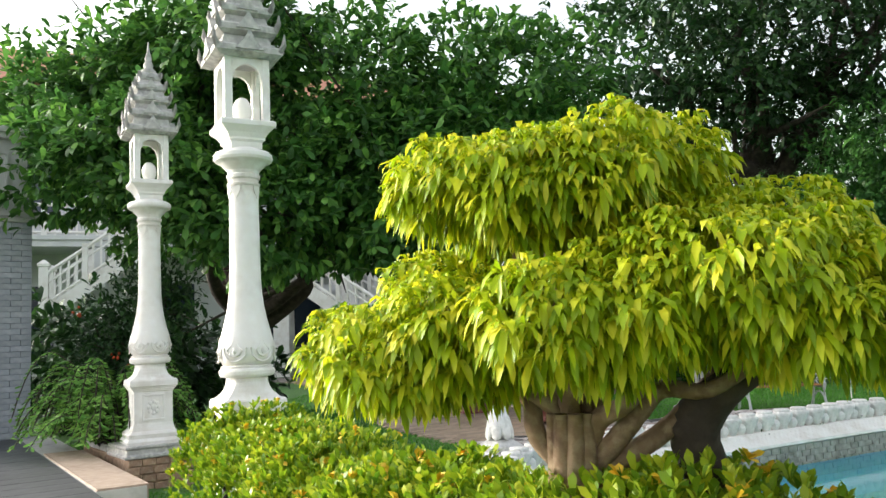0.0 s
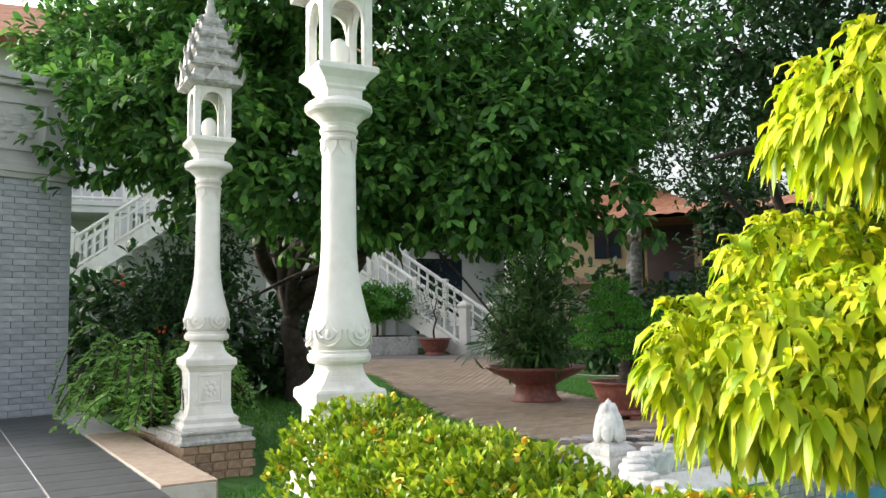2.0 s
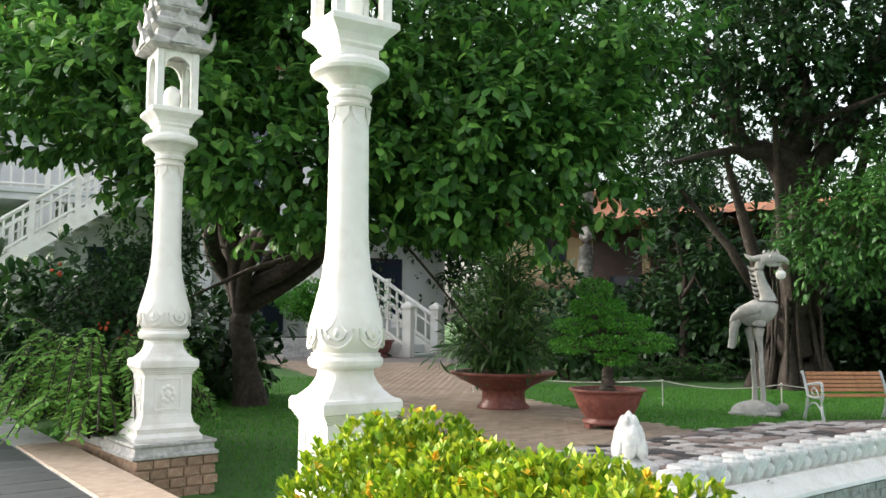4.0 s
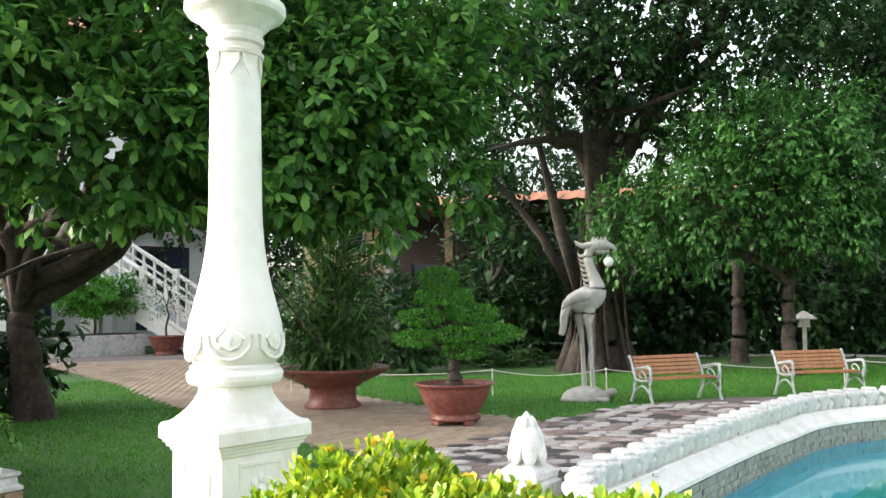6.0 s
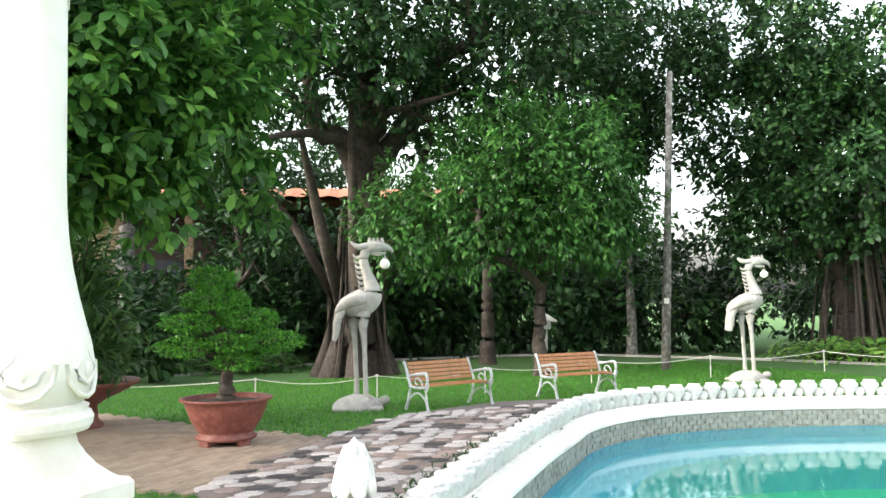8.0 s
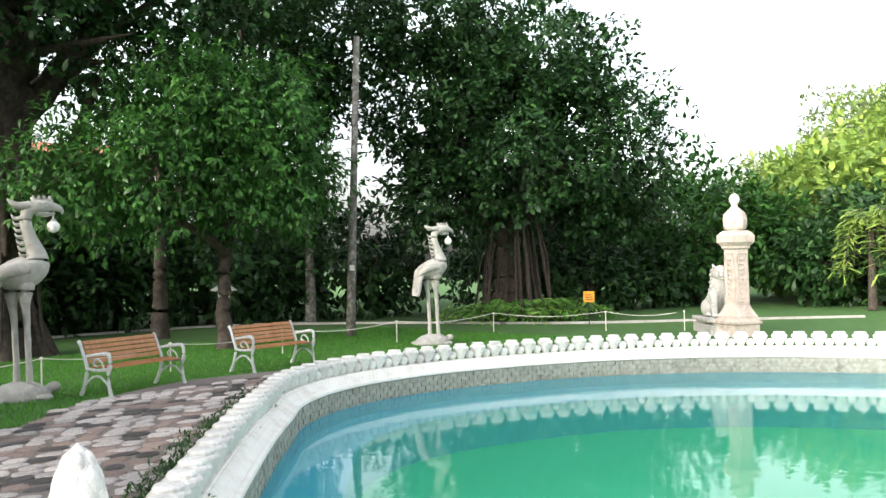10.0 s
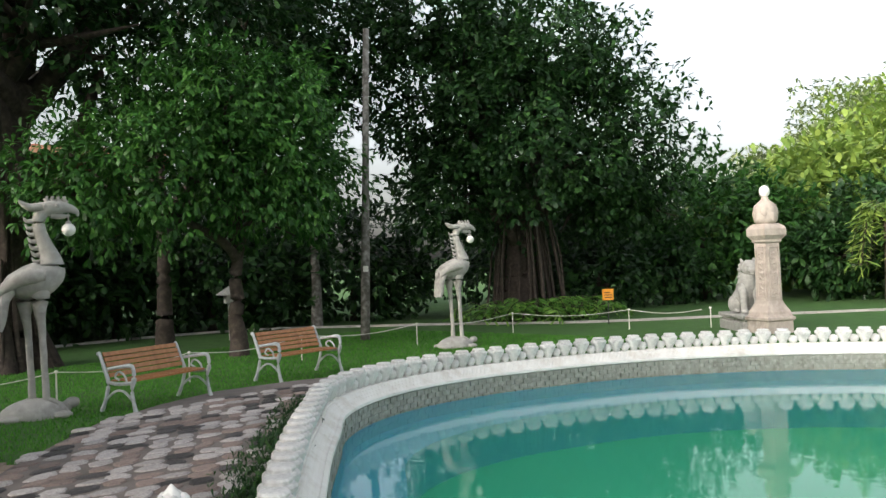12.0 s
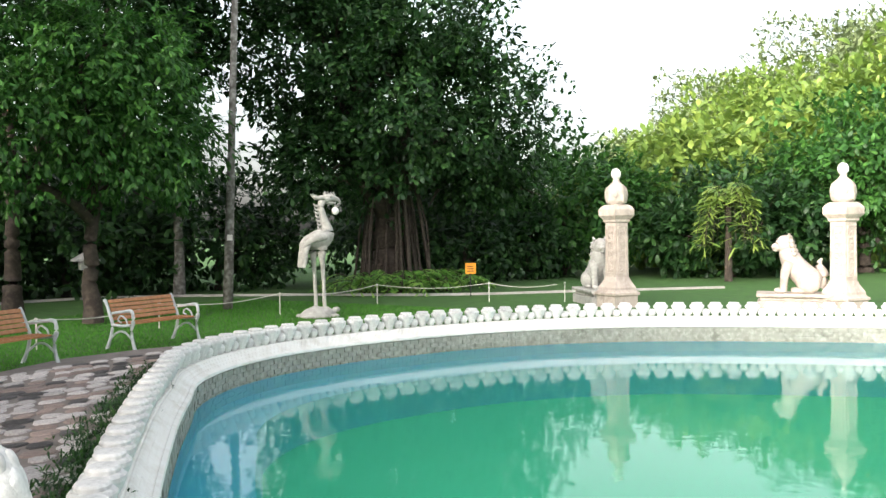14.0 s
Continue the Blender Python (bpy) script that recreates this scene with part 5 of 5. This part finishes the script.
v = [bm.verts.new(p) for p in ((-9.8, 0.6, 7.1), (11.8, 0.6, 7.1), (11.8, 9.8, 7.1), (-9.8, 9.8, 7.1), (-6, 5.2, 9.4), (8, 5.2, 9.4))]
for q in ((0, 1, 5, 4), (1, 2, 5), (2, 3, 4, 5), (3, 0, 4), (3, 2, 1, 0)):
    bm.faces.new([v[i] for i in q])
part("roof", bm, M_ROOF, house, "red clay tile roof")
for x in np.arange(-8.5, 9.0, 3.2):
    part("post", box(bmesh.new(), x - 0.14, x + 0.14, 0.0, 0.28, -0.1, 3.15, 0.02), M_PLASTER, house)
    w = part("window", box(bmesh.new(), x + 0.9, x + 2.2, 1.54, 1.62, 0.4, 2.4), M_DARKGLASS, house)
    w = part("window", box(bmesh.new(), x + 0.9, x + 2.2, 1.54, 1.62, 3.9, 6.0), M_DARKGLASS, house)
    part("window_frame", box(bmesh.new(), x + 1.52, x + 1.58, 1.50, 1.538, 3.9, 6.0), M_PLASTER, w)


def railing(name, a, b, m, parent, n):
    a, b = Vector(a), Vector(b)
    r = part(name, tube(bmesh.new(), [a + Vector((0, 0, 0.72)), b + Vector((0, 0, 0.72))], [0.045, 0.045], 6), M_WHITE, parent)
    part("bottom_rail", tube(bmesh.new(), [a + Vector((0, 0, 0.1)), b + Vector((0, 0, 0.1))], [0.035, 0.035], 6), M_WHITE, r)
    part("middle_rail", tube(bmesh.new(), [a + Vector((0, 0, 0.5)), b + Vector((0, 0, 0.5))], [0.025, 0.025], 6), M_WHITE, r)
    for i in range(n + 1):
        p = a.lerp(b, i / n)
        w = 0.055 if i % 5 == 0 else 0.022
        part("baluster", box(bmesh.new(), p.x - w, p.x + w, p.y - w, p.y + w, p.z, p.z + (0.82 if i % 5 == 0 else 0.70)), M_WHITE, r)


railing("balcony_rail", (-8.9, 0.03, 3.38), (2.2, 0.03, 3.38), HB, house, 50)


def stairs(top, bottom, width, label, n=13):
    """A straight flight from top (x, y, z) down to bottom, with side railings."""
    a, b = Vector(top), Vector(bottom)
    run = Vector((b.x - a.x, b.y - a.y, 0))
    ang = math.degrees(math.atan2(run.y, run.x))
    st = thing("staircase", COURT @ pose(a.x, a.y, 0, 0, 0, ang), label, "staircase")
    L = run.length
    for i in range(n):
        x0, x1 = L * i / n, L * (i + 1) / n + 0.03
        z = a.z + (b.z - a.z) * (i + 1) / n + 0.08
        part("step", box(bmesh.new(), x0, x1, -width / 2, width / 2, z - 0.16, z), M_PLASTER, st)
    for s in (-1, 1):
        y = s * width / 2
        bm = bmesh.new()
        v = [bm.verts.new(p) for yy in (y - 0.05, y + 0.05) for p in ((0, yy, a.z - 0.25), (L, yy, b.z - 0.15), (L, yy, b.z + 0.16), (0, yy, a.z + 0.12))]
        for q in ((0, 1, 2, 3), (7, 6, 5, 4), (0, 4, 5, 1), (1, 5, 6, 2), (2, 6, 7, 3), (3, 7, 4, 0)):
            bm.faces.new([v[i] for i in q])
        part("stringer", bm, M_WHITE, st)
        railing("stair_rail", (0, y, a.z + 0.1), (L, y, b.z + 0.12), None, st, 15)
        part("newel", lathe(bmesh.new(), [(0.09, b.z - 0.1), (0.09, b.z + 1.0), (0.12, b.z + 1.02), (0.12, b.z + 1.07), (0.02, b.z + 1.16)], square=True, m=Matrix.Translation((L, y, 0))), M_WHITE, st)
    return st


stairs((-5.6, 19.4, 2.3), (-2.2, 18.2, 0.0), 1.3, "white outside staircase with railings going down to the courtyard")
stairs((-8.3, 17.0, 3.3), (-10.4, 15.9, 1.6), 1.1, "white upper stair flight with railings on the house", 8)
part_arch = tagged(part("wall_arcade", box(box(bmesh.new(), -6.4, -6.0, 18.6, 19.0, -0.1, 3.1, 0.02), -4.9, -4.55, 18.9, 19.25, -0.1, 2.9, 0.02), M_WHITE, m=COURT), "white square arcade posts under the stairs", "arcade", kind="structure")

yh = thing("cream_house", SITE @ pose(1.3, 34, 0), "cream house with dark window and clay roof", "house")
part("wall", box(bmesh.new(), -2.0, 3.0, -1.5, 3, -0.1, 5.1), M_YELLOW, yh)
w = part("window", box(bmesh.new(), -0.75, 0.25, -1.56, -1.5, 3.6, 4.7), M_DARKGLASS, yh)
part("frame", box(bmesh.new(), -0.29, -0.21, -1.6, -1.56, 3.6, 4.7), M_DARKWOOD, w)
part("balcony", box(bmesh.new(), -2.0, 3.0, -2.2, -1.5, 2.6, 2.85), M_REDBRICK, yh)
bm = bmesh.new()
v = [bm.verts.new(p) for p in ((-3.0, -2.6, 5.0), (4.0, -2.6, 5.0), (4.0, 4, 5.0), (-3.0, 4, 5.0), (0.5, 0.7, 7.2))]
for q in ((0, 1, 4), (1, 2, 4), (2, 3, 4), (3, 0, 4), (3, 2, 1, 0)):
    bm.faces.new([v[i] for i in q])
part("roof", bm, M_ROOF, yh, "orange clay tile roof")

dh = thing("timber_house", SITE @ pose(7.2, 28.0, 0.3, 0, 0, -22), "dark timber house with clay tile roof behind the trees", "house")
part("wall", box(bmesh.new(), -5.2, 5.2, 0.0, 5, -0.1, 4.4), M_DARKWOOD, dh)
for x in (-5.0, -3.0, -1.0, 1.0, 3.0, 5.0):
    part("post", box(bmesh.new(), x - 0.13, x + 0.13, -1.5, -1.24, -0.1, 4.4, 0.01), M_BARK_PALE, dh)
for x in (-4.0, -2.0, 0.0, 2.0, 4.0):
    part("door", box(bmesh.new(), x - 0.6, x + 0.6, -0.06, -0.004, 0.1, 2.6), M_DARKGLASS, dh)
part("veranda", box(bmesh.new(), -5.2, 5.2, -1.6, 0.0, 1.0, 1.2), M_DARKWOOD, dh)
part("rail", box(bmesh.new(), -5.2, 5.2, -1.55, -1.5, 1.2, 2.0), M_DARKWOOD, dh)
bm = bmesh.new()
nx, ny = 46, 14
grid = [[bm.verts.new((-6.5 + 13 * i / nx, -2.4 + 3.8 * j / ny, 4.3 + 0.75 * j / ny + (0.05 if i % 2 else 0.0) + 0.03 * (j % 2))) for i in range(nx + 1)] for j in range(ny + 1)]
for j in range(ny):
    for i in range(nx):
        bm.faces.new((grid[j][i], grid[j][i + 1], grid[j + 1][i + 1], grid[j + 1][i]))
v = [bm.verts.new(p) for p in ((-6.5, -2.4, 4.2), (6.5, -2.4, 4.2), (6.5, 6, 4.2), (-6.5, 6, 4.2), (-6.5, 1.4, 5.0), (6.5, 1.4, 5.0))]
for q in ((2, 3, 4, 5), (3, 0, 4), (1, 2, 5), (3, 2, 1, 0)):
    bm.faces.new([v[i] for i in q])
part("roof", bm, M_ROOF, dh, "orange-red clay tile roof")
# planter with bush by the stairs, pot beside it
pb = thing("stone_planter", COURT @ pose(-4.4, 17.8, -0.04, 0, 0, 30), "low stone planter box in the courtyard", "planter")
part("box", box(bmesh.new(), -0.8, 0.8, -0.5, 0.5, 0, 0.45, 0.02), M_GREYWHITE, pb)
part("soil", box(bmesh.new(), -0.7, 0.7, -0.4, 0.4, 0.45, 0.47), M_SOIL, pb)
tree("bright green round bush in a stone planter", (-4.4, 17.8, 0.4), 0.5, 0.08, [(-4.4, 17.8, 1.15, 0.75, 0.65, 0.38)], 900, 0.12, L_POT, 171, site=COURT, category="shrub", name="shrub", per=3, spread=0.8)
planter_pot(COURT @ pose(-3.0, 17.3, -0.04), 0.34, 0.42, "reddish-brown pot at the foot of the stairs")
tree("thin leafless shrub in a brown pot by the stairs", (-3.0, 17.3, 0.35), 0.6, 0.05, [(-3.0, 17.3, 1.2, 0.5, 0.5, 0.45)], 160, 0.08, L_MID, 172, site=COURT, category="shrub", name="shrub", per=2)

# ---- small pieces of floors and walls ----
rng = np.random.default_rng(9)
bm = bmesh.new()
box(bm, 0.008, 0.392, 0.008, 0.792, -0.0085, 0.0, 0.002)
tile_mesh = mesh_of("tile", bm, M_TILE)
cnt = 0
for i in range(-8, 38):
    for j in range(-6, 0):
        a, b = 0.4 * i + (0.2 if j % 2 else 0), -0.47 + 0.8 * j
        q = TERRACE_O + T1 * (a + 0.2) + T2 * (b + 0.4)
        q2 = TERRACE_O + T1 * a + T2 * b
        if inside(q.x, q.y, TERRACE) and cnt < 300:
            part("tile", tile_mesh, None, terrace, m=pose(q2.x, q2.y, TERRACE_Z + rng.uniform(-0.0008, 0.0008), 0, 0, math.degrees(math.atan2(T1.y, T1.x))))
            cnt += 1

# stones of the crazy paving
shapes = {}
for mi, mm in enumerate((M_STONE_A, M_STONE_B, M_STONE_C)):
    shapes[mi] = []
    for s in range(5):
        bm = bmesh.new()
        n = 8
        pts = [(0.5 * rng.uniform(0.78, 1.05) * math.cos(2 * math.pi * k / n + rng.uniform(-0.2, 0.2)), 0.5 * rng.uniform(0.78, 1.05) * math.sin(2 * math.pi * k / n + rng.uniform(-0.2, 0.2))) for k in range(n)]
        lo = [bm.verts.new((x, y, -0.02)) for x, y in pts]
        hi = [bm.verts.new((x * 0.96, y * 0.96, 0.010)) for x, y in pts]
        ti = [bm.verts.new((x * 0.86, y * 0.86, 0.016)) for x, y in pts]
        for r0, r1 in ((lo, hi), (hi, ti)):
            for k in range(n):
                bm.faces.new((r0[k], r0[(k + 1) % n], r1[(k + 1) % n], r1[k]))
        bm.faces.new(ti)
        shapes[mi].append(mesh_of("stone", bm, mm))
k = 0
for yi in range(0, 37):
    for xi in range(0, 34):
        x, y = -0.4 + 0.27 * xi + (0.13 if yi % 2 else 0) + rng.uniform(-0.04, 0.04), 8.5 + 0.19 * yi + rng.uniform(-0.03, 0.03)
        if inside(x, y, STONES) and k < 330:
            mi = int(rng.choice(3, p=(0.5, 0.24, 0.26)))
            part("stone", shapes[mi][int(rng.integers(5))], None, stone_path, m=pose(x, y, -0.03, 0, 0, rng.uniform(-25, 25)) @ Matrix.Diagonal((rng.uniform(0.22, 0.36), rng.uniform(0.13, 0.22), 1, 1)))
            k += 1

# pavers of the brick path
bm = bmesh.new()
box(bm, -0.106, 0.106, -0.051, 0.051, -0.02, 0.012, 0.004)
paver = mesh_of("paver", bm, M_BRICKPATH)
brick_path = bpy.data.objects["brick_path"]
rest = bmesh.new()
k = 0
ca, sa = math.cos(radians(48)), math.sin(radians(48))
for j in range(0, 210):
    for i in range(-80, 80):
        a, b = 0.22 * i + (0.11 if j % 2 else 0), 0.11 * j
        x, y = 0.4 + ca * a - sa * b, 9.5 + sa * a + ca * b
        if inside(x, y, BRICKS):
            if y < 14.2 and k < 300:
                part("paver", paver, None, brick_path, m=pose(x, y, -0.045 + ground_z(x, y) - LAWN_Z + rng.uniform(-0.003, 0.003), rng.uniform(-1, 1), rng.uniform(-1, 1), 48))
                k += 1
            elif y < 26:
                m = pose(x, y, -0.045 + ground_z(x, y) - LAWN_Z, 0, 0, 48)
                v = [rest.verts.new(m @ Vector(p)) for p in ((-0.106, -0.051, -0.01), (0.106, -0.051, -0.01), (0.106, 0.051, -0.01), (-0.106, 0.051, -0.01), (-0.102, -0.047, 0.012), (0.102, -0.047, 0.012), (0.102, 0.047, 0.012), (-0.102, 0.047, 0.012))]
                for q in ((4, 5, 6, 7), (0, 1, 5, 4), (1, 2, 6, 5), (2, 3, 7, 6), (3, 0, 4, 7)):
                    rest.faces.new([v[t] for t in q])
far_pavers = part("pavers", rest, M_BRICKPATH, brick_path)
far_pavers["kind"] = "stuff"

# bricks of the gate wall
bm = bmesh.new()
box(bm, 0.003, 0.297, -0.012, 0.02, 0.003, 0.082, 0.004)
wb = mesh_of("brick", bm, M_GREYBRICK)
bm = bmesh.new()
box(bm, 0.003, 0.15, -0.012, 0.02, 0.003, 0.082, 0.004)
wbh = mesh_of("brick", bm, M_GREYBRICK)
for r in range(39):
    for c in range(7):
        x = 0.3 * c - (0.147 if r % 2 else 0)
        ob = part("brick", wbh if x < 0 else wb, None, wall, m=pose(max(x, 0), 0.335 + rng.uniform(0, 0.006), 0.0 + 0.085 * r))
# pool wall bricks
bm = bmesh.new()
ringp = offset(POOL, 0.243)
for i in range(len(ringp)):
    a, b = ringp[i], ringp[(i + 1) % len(ringp)]
    t = (b - a)
    nrm = Vector((t.y, -t.x)).normalized()
    for r in range(4):
        for h in range(2):
            u0, u1 = 0.5 * h + 0.25 * (r % 2) + 0.02, 0.5 * h + 0.25 * (r % 2) + 0.48
            p0, p1 = a + t * u0, a + t * u1
            z0, z1 = -0.475 + 0.075 * r, -0.475 + 0.075 * r + 0.069
            o = nrm * rng.uniform(0.012, 0.022)
            v = [bm.verts.new((p.x + q.x, p.y + q.y, z)) for q in (Vector((0, 0)), o) for p, z in ((p0, z0), (p1, z0), (p1, z1), (p0, z1))]
            bm.faces.new(v[4:])
            for e in range(4):
                bm.faces.new((v[e], v[(e + 1) % 4], v[4 + (e + 1) % 4], v[4 + e]))
bmesh.ops.recalc_face_normals(bm, faces=bm.faces)
pb_ = part("bricks", bm, M_POOLBRICK, poolwall)
pb_["kind"] = "stuff"

# moulded relief on the sloping coping
bm = bmesh.new()
for row, (d, z) in enumerate(((0.118, -0.030), (0.158, -0.062), (0.198, -0.094))):
    loop = offset(POOL, d)
    for i in range(len(loop)):
        a, b = loop[i], loop[(i + 1) % len(loop)]
        if a.x > 13 and a.y < 5 or a.y < 1:
            continue
        t = (b - a)
        nrm = Vector((t.y, -t.x)).normalized()
        for h in range(4):
            p = a + t * ((h + 0.5 * (row % 2) + 0.2) / 4)
            e, g = t.normalized() * 0.026, nrm * 0.017
            lo = [bm.verts.new((q.x, q.y, zz)) for q, zz in ((p - e - g, z + 0.011), (p + e - g, z + 0.011), (p + e + g, z - 0.013), (p - e + g, z - 0.013))]
            hi = bm.verts.new((p.x, p.y, z + 0.016))
            for k in range(4):
                bm.faces.new((lo[k], lo[(k + 1) % 4], hi))
bmesh.ops.recalc_face_normals(bm, faces=bm.faces)
part("relief", bm, M_WHITE, coping, "rows of small moulded scales")["kind"] = "stuff"

# low green edging between the stones and the pool knobs
rng = np.random.default_rng(14)
ec, ed = [], []
for i, q in enumerate(offset(POOL, -0.26)):
    if 0.9 < q.x < 5.2 and q.y > 9.2:
        for _ in range(70):
            ec.append((q.x + rng.normal(0, 0.12), q.y + rng.normal(0, 0.12), rng.uniform(-0.05, 0.06)))
            ed.append((0, 0, 0.6))
tagged(part("edging_plants", leaves_mesh("edging_plants", np.array(ec), np.array(ed), 0.06, L_DARK, rng, droop=0, narrow=0.25, per=3, spread=0.7), None), "low dark green edging plants beside the pool knobs", "plants", kind="stuff")

# short grass
rng = np.random.default_rng(4)
n = 190000
gx, gy = rng.uniform(-7, 14, n), rng.uniform(7.6, 21, n)
keep = ~(inside_all(gx, gy, BRICKS) | inside_all(gx, gy, STONES) | inside_all(gx, gy, TERRACE) | inside_all(gx, gy, POOL_POLY))
gx, gy = gx[keep], gy[keep]
n = len(gx)
ang, hh = rng.uniform(0, 6.28, n), rng.uniform(0.02, 0.05, n)
w = 0.006 + 0.004 * rng.uniform(0, 1, n)
base = np.column_stack([gx, gy, np.array([ground_z(x, y) for x, y in zip(gx, gy)])])
sd = np.column_stack([np.cos(ang) * w, np.sin(ang) * w, np.zeros(n)])
tip = base + np.column_stack([rng.normal(0, 0.015, n), rng.normal(0, 0.015, n), hh])
vv = np.stack([base - sd, base + sd, tip], 1).reshape(-1, 3)
me = bpy.data.meshes.new("grass")
me.from_pydata(vv, [], np.arange(3 * n).reshape(-1, 3))
me.materials.append(L_GRASS)
tagged(part("grass", me, None), "short mown green grass blades on the lawn", "grass", kind="stuff")
